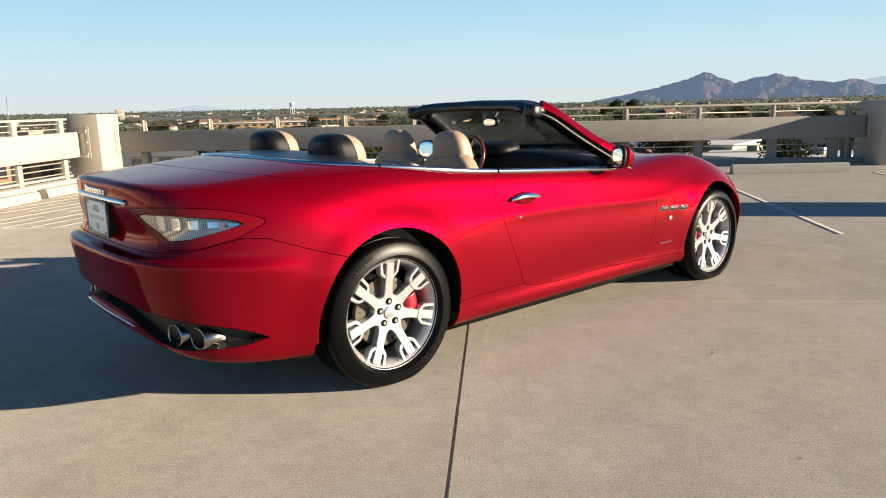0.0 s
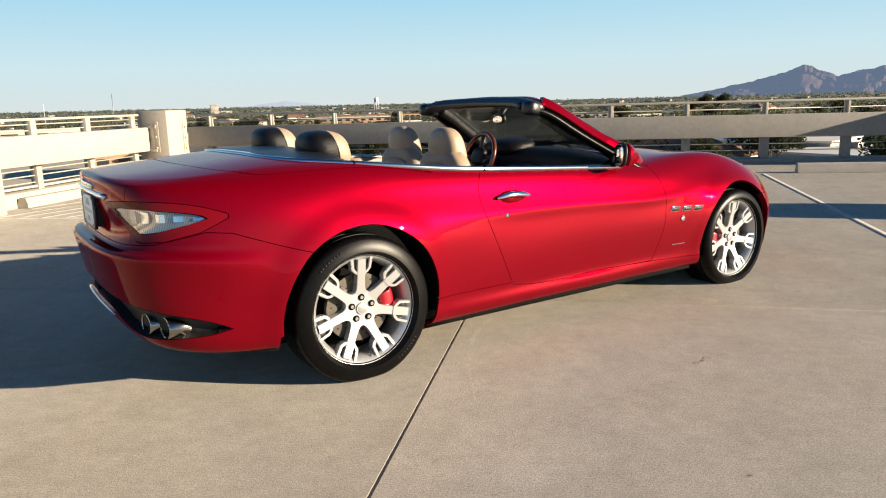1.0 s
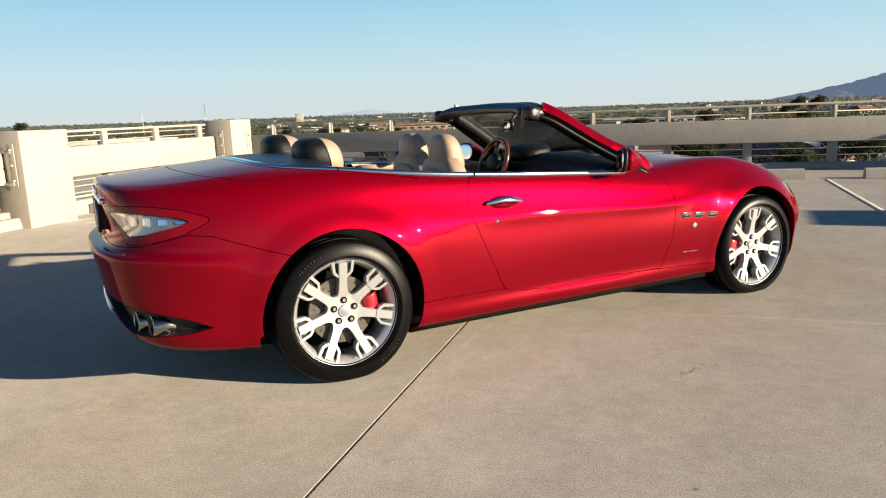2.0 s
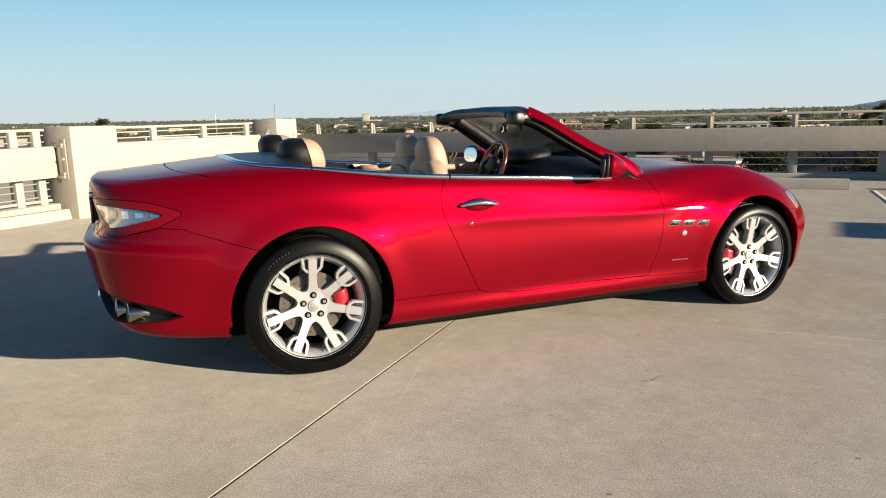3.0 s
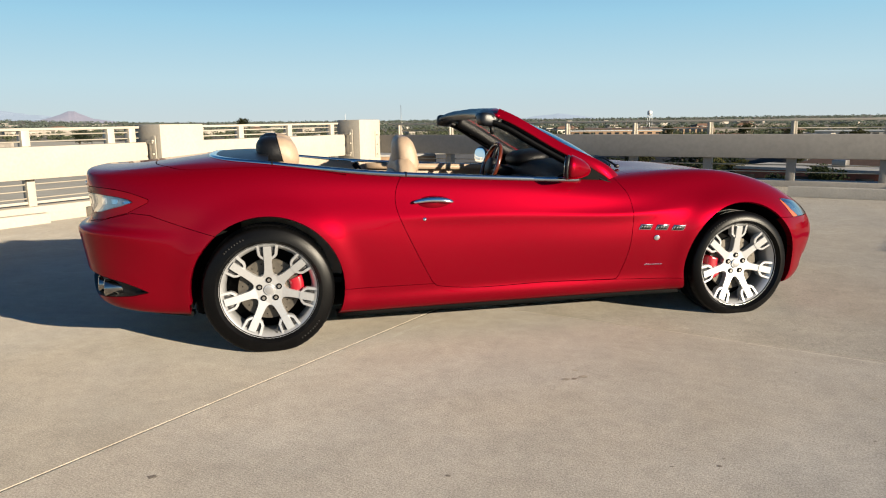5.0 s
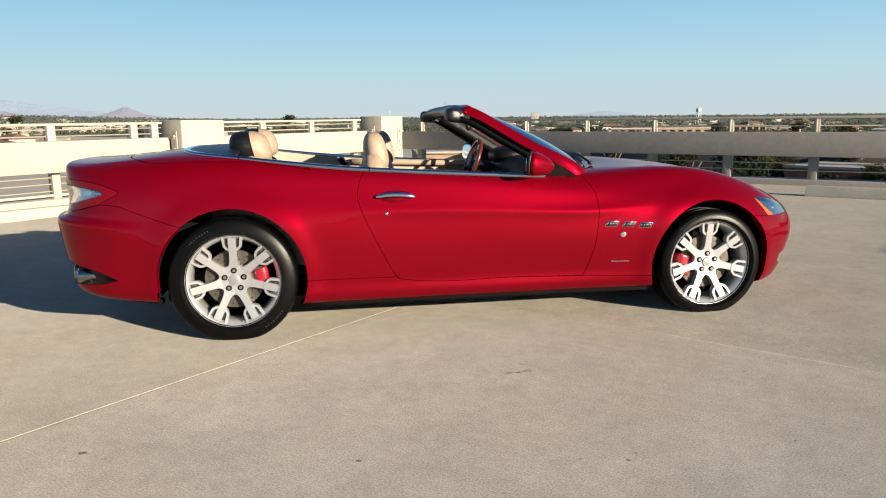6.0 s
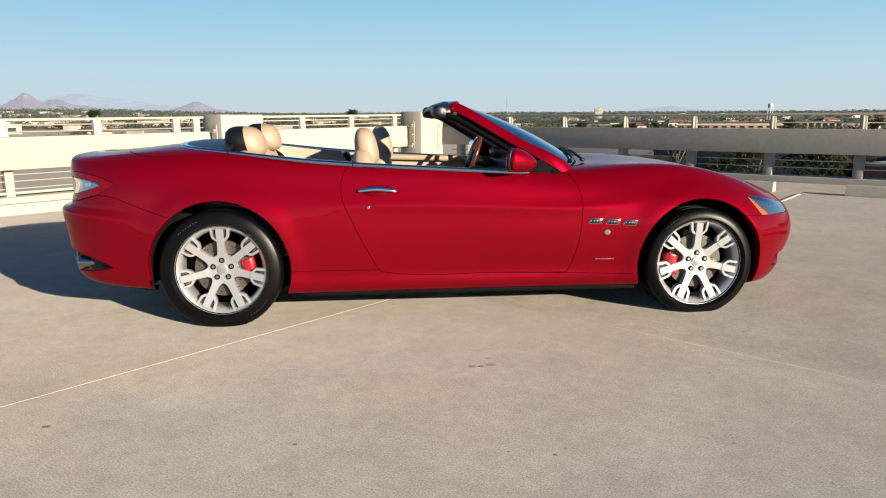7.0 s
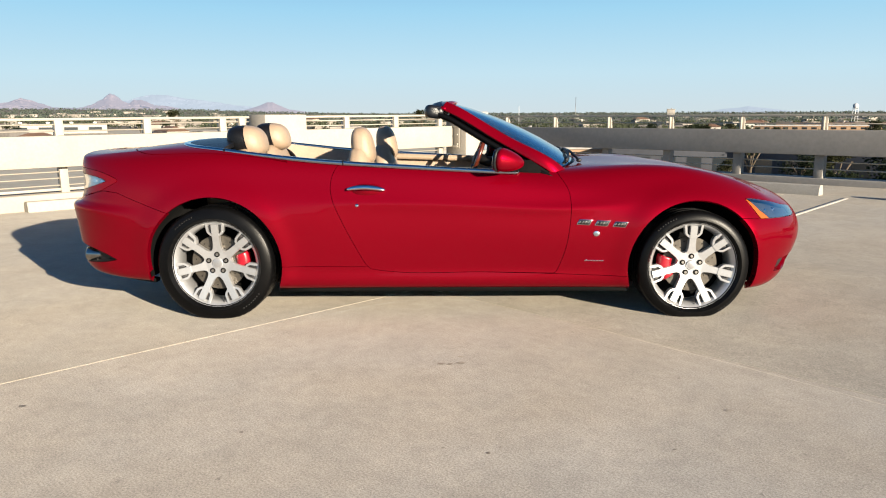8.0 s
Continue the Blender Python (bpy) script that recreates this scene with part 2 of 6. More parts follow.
def box(bm, x0, x1, y0, y1, z0, z1, bevel=0.0, m=None):
    r = bmesh.ops.create_cube(bm, size=1.0, matrix=(m or Matrix()) @ Matrix.Translation(((x0 + x1) / 2, (y0 + y1) / 2, (z0 + z1) / 2)) @ Matrix.Diagonal((x1 - x0, y1 - y0, z1 - z0, 1)))
    if bevel:
        es = list({e for v in r["verts"] for e in v.link_edges})
        bmesh.ops.bevel(bm, geom=es, offset=bevel, segments=2, profile=0.5, affect="EDGES")
    return bm


def boxed(*a, **k):
    return sharp(box(bmesh.new(), *a, **k))


def lathe(profile, n=64, axis="y", bm=None, m=None):
    """Turns a profile of (radius, along) about an axis; the y axis as a rule."""
    bm = bm or bmesh.new()
    m = m or Matrix()
    rings = []
    for r, a in profile:
        ring = []
        for i in range(n):
            c, s = math.cos(2 * math.pi * i / n), math.sin(2 * math.pi * i / n)
            p = (r * c, a, r * s) if axis == "y" else (r * c, r * s, a) if axis == "z" else (a, r * c, r * s)
            ring.append(bm.verts.new(m @ Vector(p)))
        rings.append(ring)
    for a, b in zip(rings, rings[1:]):
        for i in range(n):
            bm.faces.new((a[i], a[(i + 1) % n], b[(i + 1) % n], b[i]))
    bmesh.ops.recalc_face_normals(bm, faces=bm.faces)
    return bm


def sweep(points, section, bm=None, closed=False, up=(0, 0, 1), caps=True):
    """Sweeps a closed section of (side, up) offsets along points."""
    bm = bm or bmesh.new()
    pts = [Vector(p) for p in points]
    rings = []
    for i, p in enumerate(pts):
        a, b = (pts[i - 1], pts[(i + 1) % len(pts)]) if closed else (pts[max(i - 1, 0)], pts[min(i + 1, len(pts) - 1)])
        d = (b - a).normalized()
        side = d.cross(Vector(up)).normalized()
        top = side.cross(d)
        rings.append([bm.verts.new(p + side * s + top * u) for s, u in section])
    n = len(section)
    for a, b in zip(rings, rings[1:] + ([rings[0]] if closed else [])):
        for i in range(n):
            bm.faces.new((a[i], a[(i + 1) % n], b[(i + 1) % n], b[i]))
    if caps and not closed:
        bm.faces.new(rings[0][::-1])
        bm.faces.new(rings[-1])
    bmesh.ops.recalc_face_normals(bm, faces=bm.faces)
    return bm


def circle(r, n=10, sx=1.0):
    return [(r * sx * math.cos(2 * math.pi * i / n), r * math.sin(2 * math.pi * i / n)) for i in range(n)]


def spline(knots, count=0, at=None):
    """A natural cubic spline through points of any dimension, by chord length."""
    k = np.array(knots, float)
    t = np.concatenate([[0], np.cumsum(np.linalg.norm(np.diff(k, axis=0), axis=1) + 1e-9)])
    at = np.linspace(0, t[-1], count) if at is None else at
    return cubic(t, k, at)


def cubic(t, k, at):
    n, h = len(t), np.diff(t)
    a = np.eye(n)
    r = np.zeros((n, k.shape[1]))
    for i in range(1, n - 1):
        a[i, i - 1], a[i, i], a[i, i + 1] = h[i - 1], 2 * (h[i - 1] + h[i]), h[i]
        r[i] = 6 * ((k[i + 1] - k[i]) / h[i] - (k[i] - k[i - 1]) / h[i - 1])
    m = np.linalg.solve(a, r)
    j = np.clip(np.searchsorted(t, at, side="right") - 1, 0, n - 2)
    hj = h[j][:, None]
    u, w = (at - t[j])[:, None], (t[j + 1] - at)[:, None]
    return (m[j] * w**3 + m[j + 1] * u**3) / (6 * hj) + (k[j] / hj - m[j] * hj / 6) * w + (k[j + 1] / hj - m[j + 1] * hj / 6) * u


# The deck's own axes: b runs towards the far wall, c along it; both lie at 45 degrees to the car.
DECK = Matrix.Rotation(radians(-45), 4, "Z")  # local x is c, local y is b

# backdrop ridges four kilometres off: the haze before them is put in as emission
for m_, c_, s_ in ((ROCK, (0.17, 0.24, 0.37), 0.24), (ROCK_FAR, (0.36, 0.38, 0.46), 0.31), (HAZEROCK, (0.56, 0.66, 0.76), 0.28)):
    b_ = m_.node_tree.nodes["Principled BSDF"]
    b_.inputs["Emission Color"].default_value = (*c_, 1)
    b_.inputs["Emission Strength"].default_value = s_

# fine upright ribs in the tail lamps' reflectors
nt_ = LAMPBOWL.node_tree
wave_ = nt_.nodes.new("ShaderNodeTexWave")
wave_.inputs["Scale"].default_value, wave_.inputs["Distortion"].default_value = 55.0, 0.4
co_ = nt_.nodes.new("ShaderNodeTexCoord")
ramp_ = nt_.nodes.new("ShaderNodeMapRange")
ramp_.inputs[3].default_value, ramp_.inputs[4].default_value = 0.30, 1.0
mul_ = nt_.nodes.new("ShaderNodeMix")
mul_.data_type, mul_.blend_type = "RGBA", "MULTIPLY"
mul_.inputs[0].default_value, mul_.inputs[6].default_value = 1.0, (0.34, 0.35, 0.38, 1)
nt_.links.new(co_.outputs["Object"], wave_.inputs["Vector"])
nt_.links.new(wave_.outputs["Fac"], ramp_.inputs[0])
nt_.links.new(ramp_.outputs[0], mul_.inputs[7])
nt_.links.new(mul_.outputs[2], nt_.nodes["Principled BSDF"].inputs["Base Color"])

# ---- the deck and its walls (in deck axes: x = c, y = b) ----
def placed(ob, m=None):
    ob.matrix_world = DECK if m is None else DECK @ m
    return ob


def shear(dz, per_c=0.0, per_b=0.0):
    m = Matrix.Identity(4)
    m[2][0], m[2][1], m[2][3] = per_c, per_b, dz
    return m


JC, JB, EDGE_B = 0.95, 0.83, 9.5


def floor_z(c, b):
    """The far half of the deck rises gently to the far wall, more so away from the left wall."""
    f = max(0.0, (b - JB) / (EDGE_B - JB))
    return f * (0.05 + 0.17 * min(1.0, max(0.0, (c + 7.1) / 8.05)))


def slab(c0, c1, b0, b1, material, parent):
    bm = bmesh.new()
    n = 12
    tops, lows = [], []
    cs = sorted(set([c0 + (min(c1, c0 + 8.1) - c0) * i / n for i in range(n + 1)] + [c1]))
    bs = [b0, b1]
    for c in cs:
        tops.append([bm.verts.new((c, b, floor_z(c, b))) for b in bs])
        lows.append([bm.verts.new((c, b, floor_z(c, b) - 0.09)) for b in bs])
    for i in range(len(cs) - 1):
        bm.faces.new((tops[i][0], tops[i + 1][0], tops[i + 1][1], tops[i][1]))
        for k in (0, 1):
            bm.faces.new((tops[i][k], lows[i][k], lows[i + 1][k], tops[i + 1][k]))
    for i in (0, -1):
        bm.faces.new((tops[i][0], tops[i][1], lows[i][1], lows[i][0]))
    bmesh.ops.recalc_face_normals(bm, faces=bm.faces)
    bmesh.ops.bevel(bm, geom=[e for e in bm.edges if e.calc_face_angle(0) > 1.2 and abs(e.verts[0].co.z - floor_z(e.verts[0].co.x, e.verts[0].co.y)) < 1e-4 and abs(e.verts[1].co.z - floor_z(e.verts[1].co.x, e.verts[1].co.y)) < 1e-4], offset=0.0026, segments=1, affect="EDGES", profile=0.5)
    return part("slab", bm, material, parent, smooth=False)


deck = placed(tagged(part("floor", boxed(-7.1, 34, -34, 9.5, -0.35, -0.1), DECK_A), "broom-finished pale concrete parking deck roof", "floor", kind="structure"))
slab(-7.1, JC - 0.0065, -34, JB - 0.002, DECK_A, deck)
slab(JC + 0.0065, 34, -34, JB - 0.002, DECK_B, deck)
slab(-7.1, JC - 0.0065, JB + 0.002, EDGE_B, DECK_A, deck)
slab(JC + 0.0065, 34, JB + 0.002, EDGE_B, DECK_A, deck)
part("joint_sealant", boxed(JC - 0.008, JC + 0.008, -34, EDGE_B, -0.05, -0.0085), SEALANT, deck)
part("joint_caulk", boxed(JC + 0.01, 9.0, JB - 0.0028, JB + 0.0028, -0.004, 0.0014), CAULK, deck)


def strip(c0, b0, c1, b1, width, parent):
    """A painted line on the deck, 3 mm thick."""
    bm = bmesh.new()
    d = Vector((c1 - c0, b1 - b0, 0)).normalized()
    s = Vector((-d.y, d.x, 0)) * width / 2
    rows = []
    for i in range(13):
        p = Vector((c0 + (c1 - c0) * i / 12, b0 + (b1 - b0) * i / 12, 0))
        rows.append([bm.verts.new((q.x, q.y, floor_z(q.x, q.y) + h)) for q, h in ((p - s, 0.0), (p - s * 0.96, 0.003), (p + s * 0.96, 0.003), (p + s, 0.0))])
    for a, b in zip(rows, rows[1:]):
        for k in range(3):
            bm.faces.new((a[k], b[k], b[k + 1], a[k + 1]))
    bmesh.ops.recalc_face_normals(bm, faces=bm.faces)
    return part("painted_line", bm, WHITE, parent)


for c in (-0.86, 1.74, 4.34, 6.94):
    strip(c, 2.95, c, 7.6, 0.075, deck)
for i in range(12):  # hatched strip beside the left wall
    c = -6.95 + 0.355 * i
    b0 = max(4.12, 4.05 + (-5.95 - c) / 0.35)
    b1 = min(7.6, 4.05 + (-3.52 - c) / 0.35)
    if b1 - b0 > 0.2:
        strip(c + 0.35 * (b0 - 4.05), b0, c + 0.35 * (b1 - 4.05), b1, 0.10, deck)
strip(-5.95, 4.06, -3.45, 4.06, 0.10, deck)
strip(-3.46, 4.0, -3.46, 7.6, 0.085, deck)


def oil_spot(x, y, r, seed, material=OIL):
    """A small dried oil spot with an uneven edge, lying on the deck."""
    rnd = random.Random(seed)
    bm = bmesh.new()
    n = 18
    rim = [bm.verts.new((x + r * (0.6 + 0.6 * rnd.random()) * math.cos(k * 6.283 / n), y + r * (0.5 + 0.5 * rnd.random()) * math.sin(k * 6.283 / n), 0.0012)) for k in range(n)]
    bm.faces.new(rim)
    o = part("oil_spot", bm, material, smooth=False)
    return tagged(o, "small dark dried oil spot on the deck", "oil spot", "oil spots", kind="structure")


for x, y, r, seed in ((1.45, -1.75, 0.016, 1), (-0.42, -2.29, 0.018, 2), (0.62, -2.55, 0.010, 3), (2.55, -1.95, 0.010, 4), (2.3, -2.7, 0.008, 6)):
    oil_spot(x, y, r, seed)


def scuff(points, width):
    """A faint curved scuff on the deck, tapering at its ends."""
    run = spline(points, 60)
    bm = bmesh.new()
    rows = []
    for i, (x, y) in enumerate(run):
        d = Vector((*(run[min(i + 1, 59)] - run[max(i - 1, 0)]), 0)).normalized()
        k = width / 2 * min(1.0, i / 12, (59 - i) / 12) * (0.75 + 0.5 * noise.noise(Vector((x * 7, y * 7, 0))))
        rows.append([bm.verts.new((x - d.y * o * k, y + d.x * o * k, h)) for o, h in ((-1, -0.0001), (-0.4, 0.0003), (0.4, 0.0003), (1, -0.0001))])
    for a, b in zip(rows, rows[1:]):
        for j in range(3):
            bm.faces.new((a[j], b[j], b[j + 1], a[j + 1]))
    return bm


bm = scuff([(0.17, -1.58), (0.35, -1.27), (0.58, -0.93), (0.89, -0.62), (1.15, -0.47), (1.53, -0.45), (1.93, -0.60), (2.49, -0.98)], 0.05)
tagged(part("scuff_mark", bm, SCUFF), "faint pale curved tyre scuff on the concrete deck", "scuff mark", kind="structure")
# a hairline joint across the slab, and the smudges near it
AX = math.sqrt(0.5)
deck_xy = lambda c, b: (AX * (c + b), AX * (b - c))
bm = scuff([deck_xy(c, b) for c, b in ((1.45, 0.885), (2.1, 0.865), (2.5, 0.84), (2.9, 0.815), (3.4, 0.795), (3.8, 0.765), (4.4, 0.73), (5.2, 0.69))], 0.016)
tagged(part("hairline_joint", bm, CAULK), "thin pale filled crack across the concrete deck", "crack", kind="structure")
for i, (c, b, r) in enumerate(((2.23, -0.24, 0.020), (2.29, -0.16, 0.026), (2.22, -0.09, 0.014), (2.91, -0.89, 0.007), (3.06, -0.80, 0.010), (3.06, -0.73, 0.006), (2.47, 0.35, 0.014), (3.52, 0.22, 0.018))):
    oil_spot(*deck_xy(c, b), r, 20 + i, SMUDGE if r > 0.012 else OIL)


def wheel_stop(length):
    bm = bmesh.new()
    sec = [(-0.085, 0.0), (0.085, 0.0), (0.08, 0.06), (0.055, 0.135), (0.045, 0.142), (-0.045, 0.142), (-0.055, 0.135), (-0.08, 0.06)]
    sweep([(0, -length / 2, 0), (0, -length / 2 + 0.02, 0), (0, length / 2 - 0.02, 0), (0, length / 2, 0)], sec, bm=bm)
    return sharp(bm)


stop = tagged(part("wheel_stop", wheel_stop(1.77), CONCRETE_GREY), "pale grey precast concrete wheel stop on the deck", "wheel stop", "wheel stops")
place = lambda c, b, turn: DECK @ Matrix.Translation((c, b, floor_z(c, b) + 0.001)) @ Matrix.Rotation(radians(turn), 4, "Z")
stop.matrix_world = place(0.50, 7.75, 90.3)
for c, b, t in ((3.18, 7.76, 89.6), (5.73, 7.74, 90.2), (-2.15, 7.75, 90)):
    copy_thing(stop, place(c, b, t))
cream = tagged(part("wheel_stop", wheel_stop(1.88), CONCRETE), "cream painted concrete wheel stop beside the parapet", "wheel stop", "wheel stops by the parapet")
cream.matrix_world = place(-6.12, 0.95, 0.4)
for c, b, t in ((-6.12, 3.45, -0.3), (-6.13, 5.9, 0.2), (-6.12, 7.95, 0), (-6.12, -1.6, 0), (-6.12, -4.1, 0)):
    copy_thing(cream, place(c, b, t))

# far wall
FARM = shear(0.11, per_c=-0.004)
far_wall = tagged(placed(new("wall_far"), FARM), "cream painted concrete parapet beam with posts and rails", "parapet wall", kind="structure")
part("beam", boxed(-5.79, 7.42, 8.95, 9.13, 0.552, 0.927, bevel=0.012), CONCRETE_SHADED, far_wall)
part("kerb", boxed(-5.79, 7.42, 8.97, 9.42, 0.0, 0.20, bevel=0.01), CONCRETE_SHADED, far_wall)
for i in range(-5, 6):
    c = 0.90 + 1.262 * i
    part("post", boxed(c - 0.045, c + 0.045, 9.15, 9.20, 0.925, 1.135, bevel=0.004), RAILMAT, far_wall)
    part("post", boxed(c - 0.065, c + 0.065, 9.05, 9.20, 0.18, 0.555, bevel=0.005), CONCRETE_SHADED, far_wall)
    part("fin", boxed(c - 0.012, c + 0.012, 9.10, 9.15, 0.925, 1.125, bevel=0.003), RAILMAT, far_wall)
for c, w in ((6.98, 0.065), (7.24, 0.03)):
    part("post", boxed(c - w, c + w, 9.05, 9.20, 0.18, 0.555, bevel=0.005), CONCRETE_SHADED, far_wall)
part("top_rail", boxed(-5.70, 7.42, 9.145, 9.205, 1.130, 1.165, bevel=0.006), RAILMAT, far_wall)
for z in (1.02, 0.44, 0.33):
    part("bar", sweep([(-5.70, 9.175, z), (7.42, 9.175, z)], circle(0.009, 8)), RAILMAT, far_wall)


def bracket(x, y, z, m, turn, parent):
    """A steel angle with bolts that ties a beam to a pier."""
    r = Matrix.Translation((x, y, z)) @ Matrix.Rotation(radians(turn), 4, "Z")
    part("bracket", boxed(-0.012, 0.0, -0.05, 0.05, -0.28, 0.28, bevel=0.003, m=r), RAILMAT, parent)
    for dz in (-0.2, 0.0, 0.2):
        part("bolt", lathe([(0.001, 0.028), (0.016, 0.028), (0.018, 0.022), (0.018, 0.0)], 8, "x", m=r @ Matrix.Translation((-0.012, 0, dz)) @ Matrix.Scale(-1, 4, (1, 0, 0))), RAILMAT, parent)


bracket(-5.80, 8.84, 0.74, FARM, 180, far_wall)
bracket(7.455, 8.90, 0.74, FARM, 0, far_wall)

# left wall
LEFTM = shear(0.0, per_b=0.0125)
left_wall = tagged(placed(new("wall_left"), LEFTM), "sunlit cream concrete parapet beam with rails", "parapet wall", kind="structure")
for b0, b1 in ((4.42, 8.26), (-14.0, 3.57)):
    part("beam", boxed(-6.38, -6.17, b0, b1, 0.565, 1.0, bevel=0.014), CONCRETE, left_wall)
    part("kerb", boxed(-7.0, -6.22, b0 - 0.1, b1 + 0.1, -0.1, 0.20, bevel=0.012), CONCRETE, left_wall)
    part("top_rail", boxed(-6.42, -6.34, b0, b1, 1.205, 1.242, bevel=0.006), RAILMAT, left_wall)
    for z in (1.15, 1.06, 0.49, 0.40, 0.30):
        part("bar", sweep([(-6.38, b0, z), (-6.38, b1, z)], circle(0.010, 8)), RAILMAT, left_wall)
    part("bottom_rail", boxed(-6.42, -6.34, b0, b1, 0.225, 0.262, bevel=0.006), RAILMAT, left_wall)
for b in [3.08 - 1.245 * i for i in range(14)] + [3.43, 5.60, 6.82, 8.05]:
    part("post", boxed(-6.44, -6.32, b - 0.055, b + 0.055, 0.19, 1.21, bevel=0.005), RAILMAT, left_wall)
for b in (3.575, 8.265):
    bracket(-6.02, b, 0.82, LEFTM, 90, left_wall)
    part("tie", boxed(-6.20, -6.02, b - 0.03, b - 0.012, 0.98, 1.03, bevel=0.003), RAILMAT, left_wall)
    part("tie", boxed(-6.20, -6.02, b - 0.03, b - 0.012, 0.55, 0.60, bevel=0.003), RAILMAT, left_wall)


def pier(c0, c1, b0, b1, h):
    o = part("pier", boxed(c0, c1, b0, b1, -0.1, h, bevel=0.018), CONCRETE)
    return tagged(placed(o), "cream painted concrete pier between parapet beams", "pier", kind="structure")


pier(-6.50, -5.88, 3.59, 4.40, 1.305)
pier(-6.40, -5.80, 8.28, 8.98, 1.365)
pier(7.46, 8.3, 8.5, 9.4, 1.26)
# unseen pier, added to cast the shadow band across the deck
pier(8.8, 9.6, 3.42, 4.32, 1.42)
right_wall = tagged(placed(new("wall_right")), "cream painted concrete parapet beam with rails", "parapet wall", kind="structure")
part("beam", boxed(33.6, 33.8, -34, 9.4, 0.55, 1.0, bevel=0.012), CONCRETE, right_wall)
near_wall = tagged(placed(new("wall_near")), "cream painted concrete parapet beam with rails", "parapet wall", kind="structure")
part("beam", boxed(-7.0, 33.8, -34.0, -33.8, 0.55, 1.0, bevel=0.012), CONCRETE, near_wall)

# ---- the town below ----
def GROUND(r, az=60.0):
    """The valley floor rises slowly, a little less towards the mountains on the right."""
    far = min(1.0, max(0.0, (az - 98) / 14))
    return -15 + (0.0085 + 0.003 * math.sin(radians(az - 60)) + 0.0065 * far) * max(r - 150, 0)


bm = bmesh.new()
prev = None
for r in (0, 60, 150, 300, 600, 1200, 2500, 4800):
    ring = [bm.verts.new((r * math.cos(a * math.pi / 36), r * math.sin(a * math.pi / 36), GROUND(r, a * 5))) for a in range(72)] if r else [bm.verts.new((0, 0, -15))]
    if prev:
        for i in range(72):
            j = (i + 1) % 72
            bm.faces.new((prev[0], ring[i], ring[j]) if len(prev) == 1 else (prev[i], ring[i], ring[j], prev[j]))
    prev = ring
tagged(part("ground", bm, GROUNDMAT), "dry valley floor with pale streets and scrub", "ground", kind="structure")


def polar(az, r, dz=0.0):
    return Vector((r * math.cos(radians(az)), r * math.sin(radians(az)), GROUND(r, az) + dz))


def building(az, r, w, d, h, wall, roof, storeys=1, bays=8, turn=0.0, label="", pitched=False, arcade=False):
    """A low building: walls with window openings set in, a parapet or a pitched roof, a plinth and roof plant."""
    o = new("building")
    o.matrix_world = Matrix.Translation(polar(az, r)) @ Matrix.Rotation(radians(az + 90 + turn), 4, "Z")
    tagged(o, label or "low flat-roofed commercial building among trees", "building")
    part("wall", boxed(-w / 2, w / 2, -d / 2, d / 2, 0, h, bevel=0.05), wall, o)
    if pitched:
        bm = bmesh.new()
        e = 0.8
        v = [bm.verts.new(p) for p in ((-w / 2 - e, -d / 2 - e, h), (w / 2 + e, -d / 2 - e, h), (w / 2 + e, d / 2 + e, h), (-w / 2 - e, d / 2 + e, h), (-w / 2 + d * 0.4, 0, h + d * 0.22), (w / 2 - d * 0.4, 0, h + d * 0.22))]
        for f in ((0, 1, 5, 4), (1, 2, 5), (2, 3, 4, 5), (3, 0, 4), (3, 2, 1, 0)):
            bm.faces.new([v[i] for i in f])
        part("roof", bm, roof, o, smooth=False)
    else:
        bm = boxed(-w / 2 - 0.3, w / 2 + 0.3, -d / 2 - 0.3, d / 2 + 0.3, h, h + 0.5, bevel=0.04)
        part("roof", bm, roof, o, smooth=False)
        for k in range(max(1, int(w / 14))):
            x = -w / 2 + (k + 0.5 + random.uniform(-0.2, 0.2)) * w / max(1, int(w / 14))
            part("roof_unit", boxed(x - 1.2, x + 1.2, -1.0, 1.0, h + 0.5, h + 1.8, bevel=0.05), STEEL, o)
    for s in range(storeys):
        z0 = h / storeys * s + h / storeys * 0.28
        z1 = h / storeys * s + h / storeys * 0.72
        for b in range(bays):
            x = -w / 2 + (b + 0.5) * w / bays
            ww = w / bays * (0.36 if arcade else 0.28)
            for side in (-1, 1):
                part("window", boxed(x - ww, x + ww, side * d / 2 - 0.06, side * d / 2 + 0.06, z0 if not arcade else 0.3, z1), WINDOWMAT, o, smooth=False)
    return o


